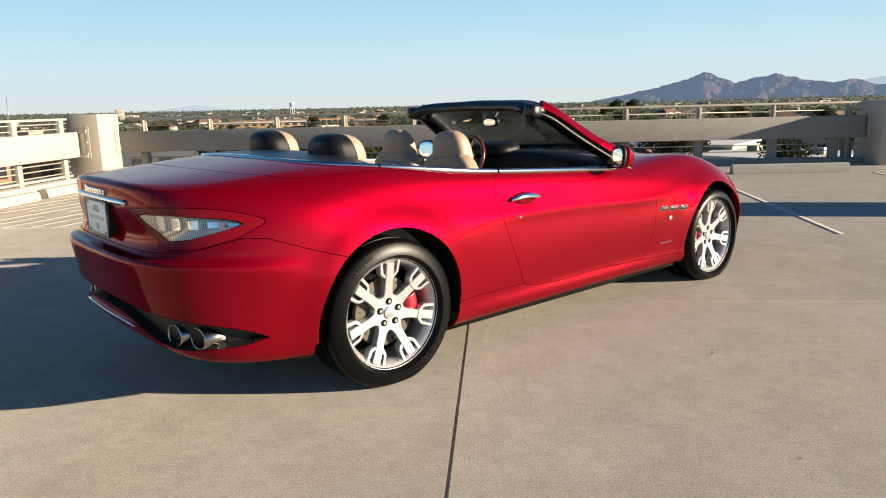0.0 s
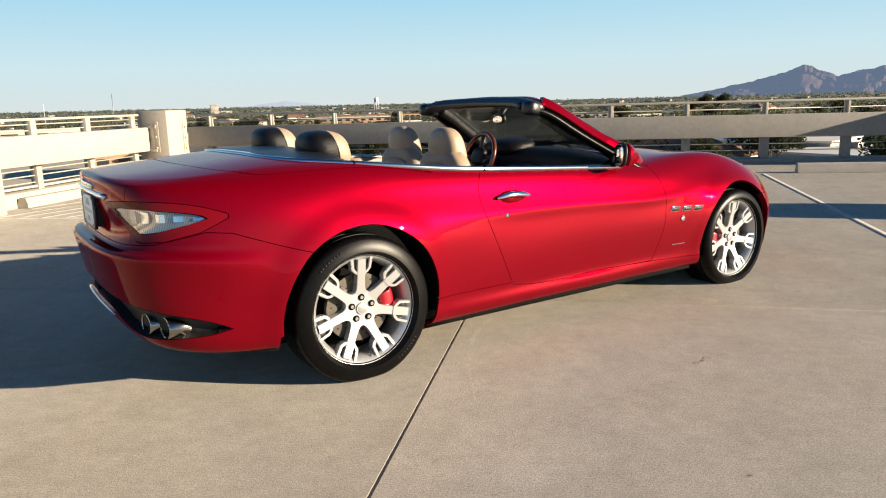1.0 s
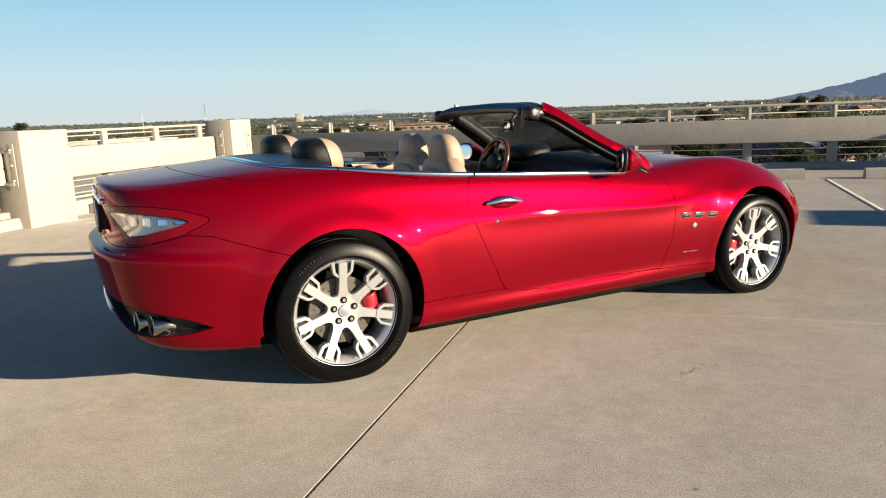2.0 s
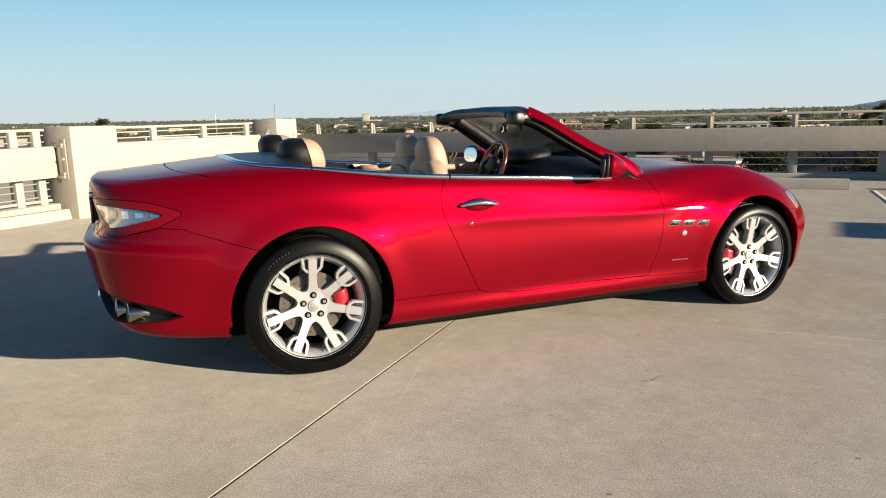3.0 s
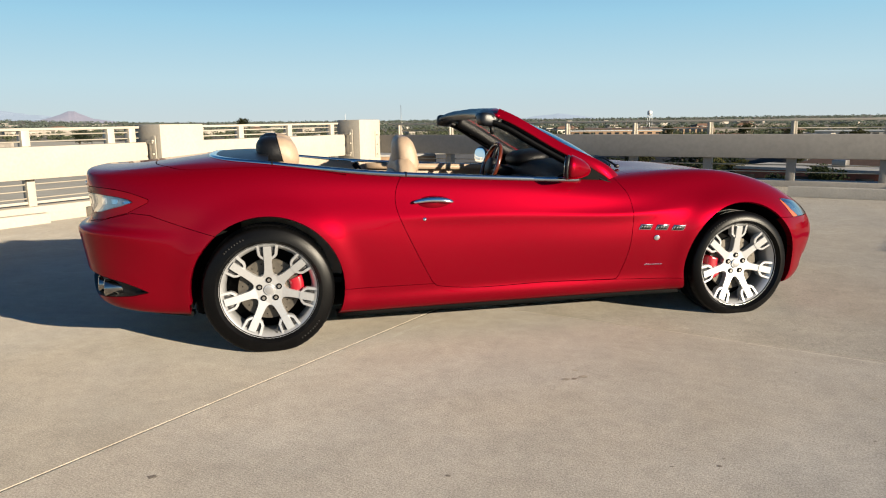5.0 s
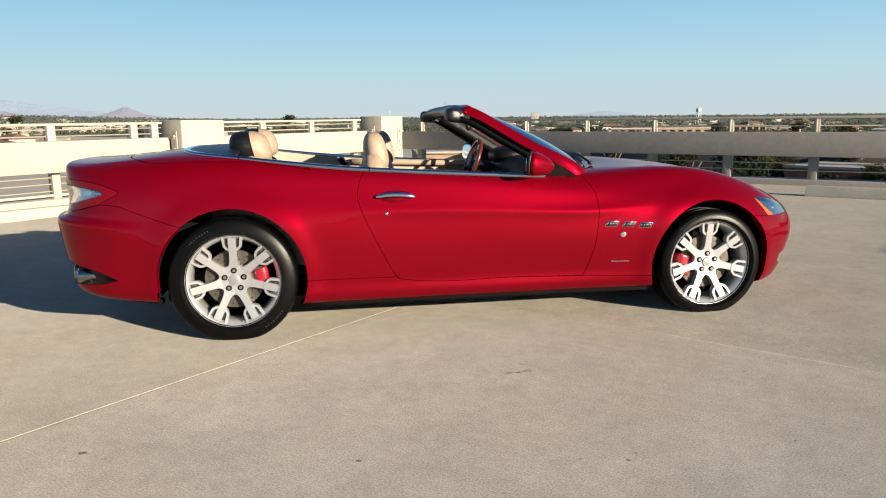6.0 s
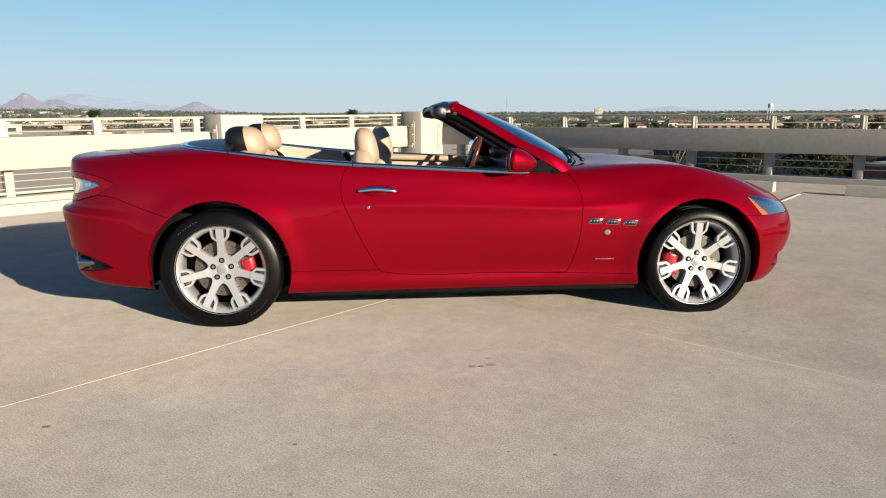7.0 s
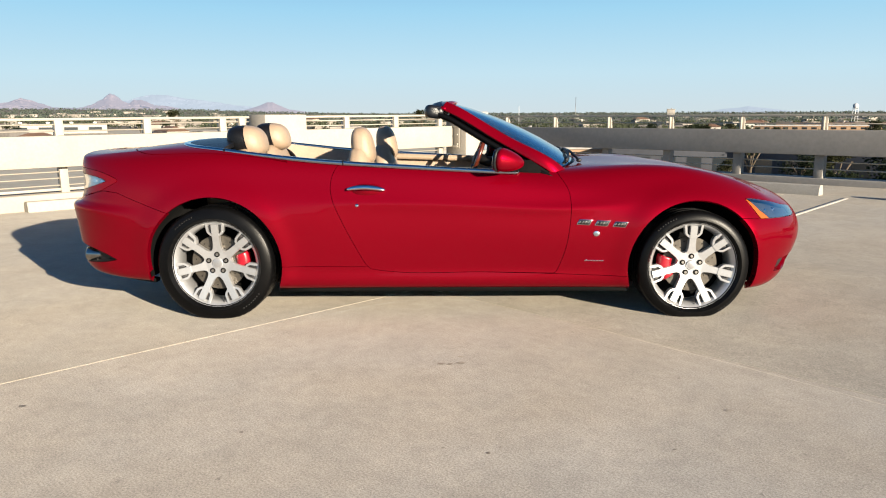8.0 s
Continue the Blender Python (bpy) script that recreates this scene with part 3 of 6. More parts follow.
random.seed(5)
for a in (
    (61.0, 640, 105, 30, 6.6, ADOBE, TILEROOF, 2, 22, 4, "long tan building with arcades and brown roof", False, True),
    (52.0, 290, 60, 30, 6.5, PALEWALL, WHITEROOF, 1, 12, -8, "low pale building with a white roof"),
    (66.5, 300, 42, 24, 7.0, BRICKWALL, WHITEROOF, 2, 8, 5, "two-storey red-brick building with flat roof"),
    (58.5, 190, 64, 20, 8.0, SLATEWALL, PALEROOF, 1, 9, -14, "long dark blue-grey building below the deck"),
    (71.0, 200, 44, 22, 8.0, SLATEWALL, PALEROOF, 1, 7, 8, "dark grey flat-roofed building with pale roof"),
    (48.0, 150, 26, 15, 7.0, BRICKWALL, PALEROOF, 2, 5, -20, "two-storey red-brick building with arched bays"),
    (44.0, 160, 30, 16, 6.5, ADOBE, TILEROOF, 1, 6, -25, "tan stucco building with brown tiled roof", True),
    (38.5, 150, 34, 18, 5.5, PALEWALL, TILEROOF, 1, 6, -30, "pale house with a brown pitched roof", True),
    (33.0, 190, 50, 26, 6.0, PALEWALL, WHITEROOF, 1, 10, -20, "white-roofed warehouse among parked lots"),
    (28.0, 170, 60, 30, 5.0, PALEWALL, WHITEROOF, 1, 10, -35, "white-roofed warehouse with pale walls"),
    (23.5, 230, 70, 30, 6.0, PALEWALL, WHITEROOF, 1, 12, -30, "long white-roofed warehouse below the mountains"),
    (41.0, 330, 55, 28, 7.0, PALEWALL, WHITEROOF, 1, 10, -10, "pale commercial building with white roof"),
    (77.0, 210, 40, 22, 7.0, ADOBE, PALEROOF, 1, 8, 10, "tan flat-roofed shop building"),
    (86.0, 480, 60, 26, 6.0, PALEWALL, WHITEROOF, 1, 4, 0, "pale shop building with white roof"),
    (119.0, 560, 60, 30, 6.0, PALEWALL, WHITEROOF, 1, 4, 5, "pale shop building with white roof"),
    (126.0, 520, 60, 26, 8.0, ADOBE, PALEROOF, 2, 5, 5, "tan two-storey building with grey roof"),
    (73.2, 1500, 15, 12, 19.0, PALEWALL, PALEROOF, 8, 8, 5, "distant pale office block above the trees"),
    (46.0, 520, 60, 26, 6.0, PALEWALL, WHITEROOF, 2, 10, 0, "pale two-storey building with white roof"),
    (63.5, 560, 70, 26, 6.2, ADOBE, WHITEROOF, 2, 12, 0, "tan two-storey building with white roof"),
):
    building(*a)
# pale lots and streets below the left wall
bm = bmesh.new()
rows = [[bm.verts.new(polar(az, r, 0.08)) for az in np.linspace(69, 142, 34)] for r in np.linspace(50, 640, 20)]
for a, b in zip(rows, rows[1:]):
    for i in range(33):
        bm.faces.new((a[i], b[i], b[i + 1], a[i + 1]))
tagged(part("parking_lot", bm, LOTMAT, smooth=False), "pale sunlit parking lots and streets below the deck", "parking lot", kind="structure")
lot = part("parking_lot", boxed(-30, 30, -25, 25, -0.3, 0.06), LOTMAT)
lot.matrix_world = Matrix.Translation(polar(31, 120)) @ Matrix.Rotation(radians(121), 4, "Z")
tagged(lot, "pale sunlit parking lot between warehouses", "parking lot", kind="structure")
# an added flat roof, a storey below the deck, as the pale surface past the rails
nb = placed(tagged(new("building"), "added pale flat roof filling the view below the parapet", "building"))
for name, z0, z1, grow, material in (("wall", -15, -4.3, 0.0, PALEWALL), ("roof", -4.3, -4.0, 0.2, LOTMAT)):
    bm = bmesh.new()
    foot = [(-9.5 + grow, -60 - grow), (-9.5 + grow, 9.5), (-140 - grow, 140), (-140 - grow, -60 - grow)]
    low, top = [[bm.verts.new((c, b, z)) for c, b in foot] for z in (z0, z1)]
    bm.faces.new(top)
    bm.faces.new(low[::-1])
    for i in range(4):
        bm.faces.new((low[i], low[(i + 1) % 4], top[(i + 1) % 4], top[i]))
    bmesh.ops.recalc_face_normals(bm, faces=bm.faces)
    part(name, bm, material, nb, smooth=False)
# houses further off, a few alike
house = building(55, 420, 22, 13, 4.5, PALEWALL, TILEROOF, 1, 4, 0, "small pale house with a brown pitched roof", True)
tagged(house, group="houses in the valley")
for i in range(30):
    az, r = random.uniform(15, 130), random.uniform(320, 1300)
    copy_thing(house, Matrix.Translation(polar(az, r)) @ Matrix.Rotation(radians(random.uniform(0, 180)), 4, "Z"))


def leafy(bm, centre, rx, rz, count, size):
    """A crown of many small leaf clumps in an uneven outline."""
    for _ in range(count):
        d = Vector((random.gauss(0, 1), random.gauss(0, 1), random.gauss(0, 1))).normalized()
        k = random.uniform(0.45, 1.0) * (0.75 + 0.5 * noise.noise(d * 1.7 + centre * 0.37))
        p = centre + Vector((d.x * rx * k, d.y * rx * k, d.z * rz * k))
        a = Vector((random.gauss(0, 1), random.gauss(0, 1), random.gauss(0, 0.6))).normalized() * size * random.uniform(0.6, 1.4)
        b = a.cross(Vector((random.gauss(0, 1), random.gauss(0, 1), random.gauss(0, 1)))).normalized() * size * random.uniform(0.5, 1.1)
        bm.faces.new([bm.verts.new(q) for q in (p - a, p - b * 0.7, p + a, p + b)])


def tree(kind):
    o = new("tree")
    h = (5.0, 6.5, 4.2)[kind]
    rx = (2.6, 2.4, 3.0)[kind]
    part("trunk", sweep([(0, 0, -0.5), (0.05, 0.02, h * 0.3), (-0.1, 0.1, h * 0.6)], circle(0.2, 8)), BARK, o)
    for k in range(4):
        a = k * 1.6
        part("limb", sweep([(0, 0, h * 0.35), (0.6 * math.cos(a), 0.6 * math.sin(a), h * 0.55), (1.3 * math.cos(a), 1.3 * math.sin(a), h * 0.75)], circle(0.08, 6)), BARK, o)
    bm = bmesh.new()
    for k in range(5):
        leafy(bm, Vector((random.uniform(-1, 1) * rx * 0.5, random.uniform(-1, 1) * rx * 0.5, h * random.uniform(0.6, 0.95))), rx * 0.6, rx * 0.5, 280, 0.16)
    part("crown", bm, (LEAF, LEAF_OLIVE, LEAF_DARK)[kind], o, smooth=False)
    return tagged(o, ("round-crowned green street tree", "tall olive-green desert tree", "broad dark green shade tree")[kind] + " below the deck", "tree", "town trees")


def palm():
    o = new("palm_tree")
    part("trunk", sweep([(0, 0, -0.3), (0.1, 0, 2.5), (0.05, 0, 4.6)], circle(0.22, 8)), BARK, o)
    for k in range(16):
        a, droop = k * 2.4, random.uniform(-0.4, 1.0)
        bm = bmesh.new()
        for j in range(9):
            f = j / 9 * 2.6
            p = Vector((math.cos(a) * f, math.sin(a) * f, 4.6 + f * 0.8 * (1 - droop) - 0.22 * f * f))
            for s in (-1, 1):
                q = p + Vector((-math.sin(a), math.cos(a), -0.4)) * s * 0.55
                bm.faces.new([bm.verts.new(v) for v in (p, p + Vector((math.cos(a), math.sin(a), 0)) * 0.22, q)])
        part("frond", bm, LEAF_YELLOW, o, smooth=False)
    return tagged(o, "short yellow-green fan palm beside a building", "palm tree")


palm().matrix_world = Matrix.Translation(polar(54.2, 150, 0.5)) @ Matrix.Scale(1.5, 4)
kinds = [tree(0), tree(1), tree(2)]
spots = [(random.uniform(15, 78), random.uniform(110, 420)) for _ in range(135)] + [(random.uniform(78, 132), random.uniform(430, 640)) for _ in range(6)]
spots = [(az, r) for az, r in spots if not (70 < az < 83 and r < 360)]
for i, (az, r) in enumerate(spots):
    m = Matrix.Translation(polar(az, r)) @ Matrix.Rotation(random.uniform(0, 6.28), 4, "Z") @ Matrix.Scale(random.uniform(0.8, 1.7), 4)
    if i < 3:
        kinds[i].matrix_world = m
    else:
        copy_thing(kinds[i % 3], m)
for az, r, k in ((35.6, 420, 2.1), (34.4, 430, 2.1), (36.4, 440, 1.6), (92.3, 600, 2.3), (111.0, 520, 2.0)):
    copy_thing(kinds[1], Matrix.Translation(polar(az, r)) @ Matrix.Scale(k, 4))
bm = bmesh.new()
hazy = bmesh.new()
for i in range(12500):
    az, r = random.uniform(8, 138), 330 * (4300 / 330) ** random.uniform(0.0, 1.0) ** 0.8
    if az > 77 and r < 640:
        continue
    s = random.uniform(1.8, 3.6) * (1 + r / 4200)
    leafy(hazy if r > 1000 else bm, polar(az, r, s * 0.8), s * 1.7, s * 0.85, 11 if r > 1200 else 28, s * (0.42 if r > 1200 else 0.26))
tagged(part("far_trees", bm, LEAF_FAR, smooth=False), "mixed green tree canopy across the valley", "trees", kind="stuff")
tagged(part("hazy_trees", hazy, LEAF_HAZE, smooth=False), "tree canopy towards the horizon with blue-green haze in its colour", "trees", kind="stuff")
bm = bmesh.new()
for i in range(210):
    az, r = random.uniform(10, 136), random.uniform(350, 2200)
    p = polar(az, r, 0)
    w, d, h = random.uniform(8, 46), random.uniform(8, 18), random.uniform(3.5, 5.5)
    box(bm, -w / 2, w / 2, -d / 2, d / 2, 0, h, m=Matrix.Translation(p) @ Matrix.Rotation(random.uniform(0, 3), 4, "Z"))
tagged(part("far_roofs", bm, FARROOF, smooth=False), "scattered pale roofs between distant trees", "roofs", kind="stuff")

# water tower and masts
wt = new("water_tower")
wt.matrix_world = Matrix.Translation(polar(60.9, 900))
tagged(wt, "white water tower on tall legs above the trees", "water tower")
H = -GROUND(900, 60.9) + 15.0
part("tank", lathe([(0.01, H - 6.5), (2.2, H - 5.6), (2.9, H - 3.8), (2.9, H - 1.8), (2.0, H - 0.9), (0.01, H - 0.2)], 28, "z"), WHITETANK, wt)
for k in range(6):
    a = k * math.pi / 3
    part("leg", sweep([(3.5 * math.cos(a), 3.5 * math.sin(a), 0), (2.75 * math.cos(a), 2.75 * math.sin(a), H - 3.6)], circle(0.28, 6), up=(0.3, 0.9, 0.1)), WHITETANK, wt)
for z in (H * 0.4, H * 0.7):
    part("brace", lathe([(3.0, z - 0.15), (3.2, z - 0.15), (3.2, z + 0.15), (3.0, z + 0.15)], 12, "z"), WHITETANK, wt)
for az, h in ((84.6, 14), (80.2, 22)):
    ms = part("radio_mast", sweep([(0, 0, 0), (0, 0, 8 + h)], circle(0.22, 6), up=(0, 1, 0)), WHITETANK if h < 20 else STEEL)
    ms.matrix_world = Matrix.Translation(polar(az, 700))
    tagged(ms, "thin pale radio mast above the trees", "mast")

# mountains along the horizon
def ridge(peaks, r, depth, material, label, rough, seed):
    """A range given by (azimuth, elevation) along its crest, as seen from the deck."""
    bm = bmesh.new()
    pk = np.array(peaks)
    az = np.linspace(pk[0, 0], pk[-1, 0], 420)
    crest = np.tan(np.radians(np.interp(az, pk[:, 0], pk[:, 1]))) * r
    rows = []
    for j in range(37):
        f = j / 36
        row = []
        for i, a in enumerate(az):
            k = 1 - abs(2 * f - 1)
            base = GROUND(r, a) - 6
            n = noise.fractal(Vector((a * 0.55 + seed, f * 3, seed)), 0.8, 2.1, 8)
            top = crest[i] * (1 + rough * 0.06 * noise.fractal(Vector((a * 1.6, seed, 0)), 0.9, 2.0, 4))
            z = base + (top - base) * max(0.0, k ** 0.85 + rough * n * k * (1 - k) * 1.1)
            p = polar(a, r + depth * (f - 0.5) + depth * 0.25 * n * rough)
            row.append(bm.verts.new((p.x, p.y, z)))
        rows.append(row)
    for a, b in zip(rows, rows[1:]):
        for i in range(len(az) - 1):
            bm.faces.new((a[i], b[i], b[i + 1], a[i + 1]))
    o = part("mountain", bm, material)
    return tagged(o, label, "mountain", kind="structure")


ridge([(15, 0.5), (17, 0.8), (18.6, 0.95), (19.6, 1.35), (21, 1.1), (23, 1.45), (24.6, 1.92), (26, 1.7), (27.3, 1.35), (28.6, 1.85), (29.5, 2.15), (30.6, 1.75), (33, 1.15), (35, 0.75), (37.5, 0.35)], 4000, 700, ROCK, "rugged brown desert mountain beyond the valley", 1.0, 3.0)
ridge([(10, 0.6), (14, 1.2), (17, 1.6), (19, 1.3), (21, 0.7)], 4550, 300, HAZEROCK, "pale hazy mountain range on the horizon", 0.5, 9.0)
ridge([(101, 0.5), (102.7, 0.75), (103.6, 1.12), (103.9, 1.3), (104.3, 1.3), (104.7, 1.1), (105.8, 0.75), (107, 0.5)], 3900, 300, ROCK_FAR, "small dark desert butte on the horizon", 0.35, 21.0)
ridge([(109.5, 0.5), (110.6, 0.8), (111.5, 1.0), (112.4, 1.1), (113.2, 1.45), (113.7, 1.5), (114.0, 1.22), (114.5, 1.35), (115.0, 1.8), (115.3, 1.85), (115.9, 1.45), (116.5, 1.1), (117.4, 0.85), (118.9, 0.9), (120.1, 1.3), (120.8, 1.5), (121.5, 1.3), (122.6, 1.0), (126, 0.8), (131, 0.5)], 4100, 400, ROCK_FAR, "desert hills on the horizon with a painted purple haze glow", 1.0, 33.0)
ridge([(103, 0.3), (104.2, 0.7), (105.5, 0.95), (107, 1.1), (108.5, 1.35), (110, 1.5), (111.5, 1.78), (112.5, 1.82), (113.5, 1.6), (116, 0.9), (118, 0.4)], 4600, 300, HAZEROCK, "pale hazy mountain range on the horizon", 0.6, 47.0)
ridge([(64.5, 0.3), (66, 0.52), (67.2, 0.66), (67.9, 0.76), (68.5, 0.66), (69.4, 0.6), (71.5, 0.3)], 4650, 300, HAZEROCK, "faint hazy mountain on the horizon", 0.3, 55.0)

# ---- the car ----
# Feature lines run from the tail's middle round the right side to the nose's middle; the skin passes through them from the
# lower edge up to the centre line.
def line(text):
    return [tuple(float(v) for v in p.split(",")) for p in text.split()]


RINGS = [
    line("-.84,0,.33 -.83,-.36,.325 -.75,-.60,.29 -.60,-.70,.265 -.41,-.75,.225 0,-.77,.18 .45,-.77,.17 1,-.76,.17 1.6,-.755,.17 2.2,-.76,.17 2.6,-.77,.17 2.94,-.78,.165 3.22,-.75,.165 3.40,-.58,.17 3.50,-.34,.18 3.54,0,.18"),
    line("-.968,0,.345 -.952,-.40,.34 -.868,-.672,.30 -.69,-.805,.265 -.41,-.85,.235 0,-.87,.20 .45,-.865,.195 1,-.85,.195 1.6,-.845,.195 2.2,-.85,.195 2.6,-.86,.19 2.94,-.87,.18 3.27,-.85,.18 3.52,-.69,.19 3.67,-.41,.20 3.72,0,.20"),
    line("-1,0,.45 -.98,-.42,.445 -.898,-.685,.41 -.73,-.837,.385 -.42,-.897,.35 0,-.925,.36 .45,-.905,.34 1,-.875,.33 1.6,-.865,.33 2.2,-.885,.34 2.6,-.91,.34 2.94,-.92,.35 3.27,-.90,.34 3.57,-.72,.33 3.74,-.44,.33 3.80,0,.33"),
    line("-1.04,0,.665 -1.02,-.42,.665 -.923,-.695,.66 -.72,-.851,.635 -.42,-.927,.60 0,-.955,.60 .45,-.93,.56 1,-.90,.54 1.6,-.895,.54 2.2,-.915,.54 2.6,-.94,.55 2.94,-.95,.56 3.27,-.915,.55 3.59,-.74,.52 3.78,-.46,.50 3.855,0,.50"),
    line("-.972,0,.745 -.957,-.42,.745 -.883,-.667,.745 -.71,-.827,.74 -.42,-.909,.73 0,-.945,.73 .45,-.921,.730 1,-.898,.725 1.6,-.895,.707 2.2,-.910,.690 2.6,-.915,.718 2.94,-.915,.72 3.27,-.875,.67 3.565,-.71,.62 3.755,-.45,.60 3.83,0,.60"),
    line("-.972,0,.88 -.955,-.41,.88 -.868,-.652,.87 -.69,-.803,.87 -.42,-.885,.87 0,-.90,.87 .45,-.875,.86 1,-.86,.845 1.6,-.86,.82 2.2,-.86,.80 2.6,-.85,.82 2.94,-.83,.83 3.27,-.79,.775 3.52,-.65,.705 3.69,-.42,.68 3.77,0,.68"),
    line("-.984,0,.99 -.962,-.40,.99 -.868,-.625,.98 -.69,-.745,.985 -.42,-.80,1 0,-.81,1.02 .45,-.81,.985 1,-.81,.945 1.6,-.805,.91 2.2,-.78,.895 2.6,-.76,.917 2.94,-.74,.905 3.27,-.68,.83 3.45,-.55,.77 3.58,-.36,.75 3.62,0,.76"),
    line("-.945,0,1.025 -.92,-.36,1.023 -.83,-.51,1.02 -.68,-.63,1.03 -.42,-.67,1.05 0,-.70,1.055 .45,-.72,1 1,-.72,.96 1.6,-.72,.92 2.2,-.68,.920 2.6,-.60,.938 2.94,-.55,.910 3.2,-.48,.86 3.35,-.40,.83 3.42,-.26,.815 3.45,0,.82"),
    line("-.70,0,1.05 -.70,-.15,1.05 -.66,-.26,1.05 -.58,-.34,1.052 -.42,-.38,1.063 0,-.40,1.09 .45,-.40,1 1,-.40,.96 1.6,-.40,.93 2.2,-.38,.93 2.6,-.32,.945 2.94,-.28,.92 3.10,-.24,.895 3.15,-.20,.885 3.18,-.12,.88 3.20,0,.88"),
    line("-.5,0,1.063 -.5,0,1.063 -.48,0,1.065 -.46,0,1.067 -.42,0,1.071 0,0,1.105 .45,0,1 1,0,.96 1.6,0,.93 2.2,0,.94 2.6,0,.96 2.9,0,.935 2.93,0,.93 2.94,0,.93 2.95,0,.93 2.95,0,.93"),
]
COLS = 520
LABELS = [0, 1, 1.6, 1.85, 2, 3, 3.5, 3.78, 4, 4.22, 5, 5.7, 6, 6.25, 6.5, 7, 8, 9]
# extra lines keep the bumper's ledge and the lip of the boot crisp
CRISP = {
    1.6: {6: (0.45, -0.897, 0.252), 7: (1.0, -0.8745, 0.248), 8: (1.6, -0.868, 0.246), 9: (2.2, -0.880, 0.248), 10: (2.6, -0.899, 0.25)},
    1.85: {6: (0.45, -0.900, 0.300), 7: (1.0, -0.8705, 0.294), 8: (1.6, -0.8615, 0.292), 9: (2.2, -0.879, 0.296), 10: (2.6, -0.905, 0.302)},
    3.5: {**dict(enumerate(line("-1.038,0,.714 -1.018,-.42,.714 -.920,-.693,.708 -.722,-.848,.697"))), **{j: "down" for j in (7, 8, 9)}},
    3.78: {j: "down" for j in (7, 8, 9)},
    4.22: {j: "up" for j in (7, 8, 9)},
    5.7: line("-.983,0,.955 -.962,-.405,.955 -.870,-.640,.945"),
    6.25: line("-.982,0,1.007 -.959,-.395,1.007 -.864,-.615,.996"),
    6.5: line("-.972,0,1.019 -.948,-.385,1.018 -.853,-.595,1.006"),
}
base = np.array(RINGS)
knots = []
for lab in LABELS:
    if lab in CRISP:
        ring = []
        for j in range(base.shape[1]):
            col = base[:, j]
            d = np.concatenate([[0], np.cumsum(np.linalg.norm(np.diff(col, axis=0), axis=1) + 1e-4)])
            ring.append(cubic(d, col, np.array([np.interp(lab, np.arange(10), d)]))[0])
        for j, p in CRISP[lab].items() if isinstance(CRISP[lab], dict) else enumerate(CRISP[lab]):
            if isinstance(p, str):  # straight on from the crease towards the next line
                p = base[4, j] + (base[3 if p == "down" else 5, j] - base[4, j]) * abs(lab - 4)
            ring[j] = p
        knots.append(np.array(ring))
    else:
        knots.append(base[int(lab)])
knots = np.array(knots)
girth = np.linalg.norm(np.diff(base[3], axis=0), axis=1)
tt = np.concatenate([[0], np.cumsum(girth)])


def ring_curve(k, at):
    mirror = np.array([1, -1, 1])
    g0, g1 = girth[:2], girth[-2:]
    t = np.concatenate([[-g0[0] - g0[1], -g0[0]], tt, [tt[-1] + g1[1], tt[-1] + g1[1] + g1[0]]])
    kk = np.concatenate([[k[2] * mirror, k[1] * mirror], k, [k[-2] * mirror, k[-3] * mirror]])
    return cubic(t, kk, at)


along = np.linspace(0, tt[-1], COLS)
rings = np.array([ring_curve(k, along) for k in knots])  # ring, column, xyz
index = np.concatenate([np.linspace(0, 1.2, 11), np.linspace(1.2, 2.2, 17)[1:], np.linspace(2.2, 3, 8)[1:], np.linspace(3, 3.8, 17)[1:], np.linspace(3.8, 4.2, 13)[1:], np.linspace(4.2, 5.5, 14)[1:], np.linspace(5.5, 6.5, 25)[1:], np.linspace(6.5, 9, 28)[1:]])
ROWS_V = len(index)
skin = np.zeros((COLS, ROWS_V, 3))
up_par = np.zeros((COLS, ROWS_V))
dist = np.linalg.norm(np.diff(rings, axis=0), axis=2) + 1e-4
dist = np.concatenate([np.zeros((1, COLS)), np.cumsum(dist, axis=0)])
for i in range(COLS):
    at = np.interp(index, LABELS, dist[:, i])
    skin[i] = cubic(dist[:, i], rings[:, i], at)
    up_par[i] = index
for cx, cz, ra in ((0.0, 0.348, 0.416), (2.942, 0.333, 0.402)):  # the lips round the wheel openings stand proud
    d = np.hypot(skin[:, :, 0] - cx, skin[:, :, 2] - cz) - ra
    w = np.clip((skin[:, :, 2] - 0.50) / 0.24, 0, 1)
    w = w * w * (3 - 2 * w)
    skin[:, :, 1] -= ((1 - w) * 0.015 * np.exp(-((d / 0.075) ** 2)) + w * 0.012 * np.exp(-(np.maximum(d + 0.01, 0) / 0.100) ** 3)) * (index > 1.0)[None] * (index < 5.9)[None]
skin[:, :, 1] = np.minimum(skin[:, :, 1], 0)
# the boot and the panel behind the cabin: one smooth convex sheet
near = (skin[:, :, 0] < 0.35) & (index > 6.55)[None]
terms = lambda x, y: np.stack([x**i * y ** (2 * j) for i in range(4) for j in range(3)], -1)
coef = np.linalg.lstsq(terms(skin[near][:, 0], skin[near][:, 1]), skin[near][:, 2], rcond=None)[0]
blend_u = np.clip((index - 6.4) / 0.6, 0, 1)[None] * np.clip((0.45 - skin[:, :, 0]) / 0.3, 0, 1)
blend_u = blend_u * blend_u * (3 - 2 * blend_u)
skin[:, :, 2] += blend_u * (terms(skin[:, :, 0], skin[:, :, 1]) @ coef - skin[:, :, 2])


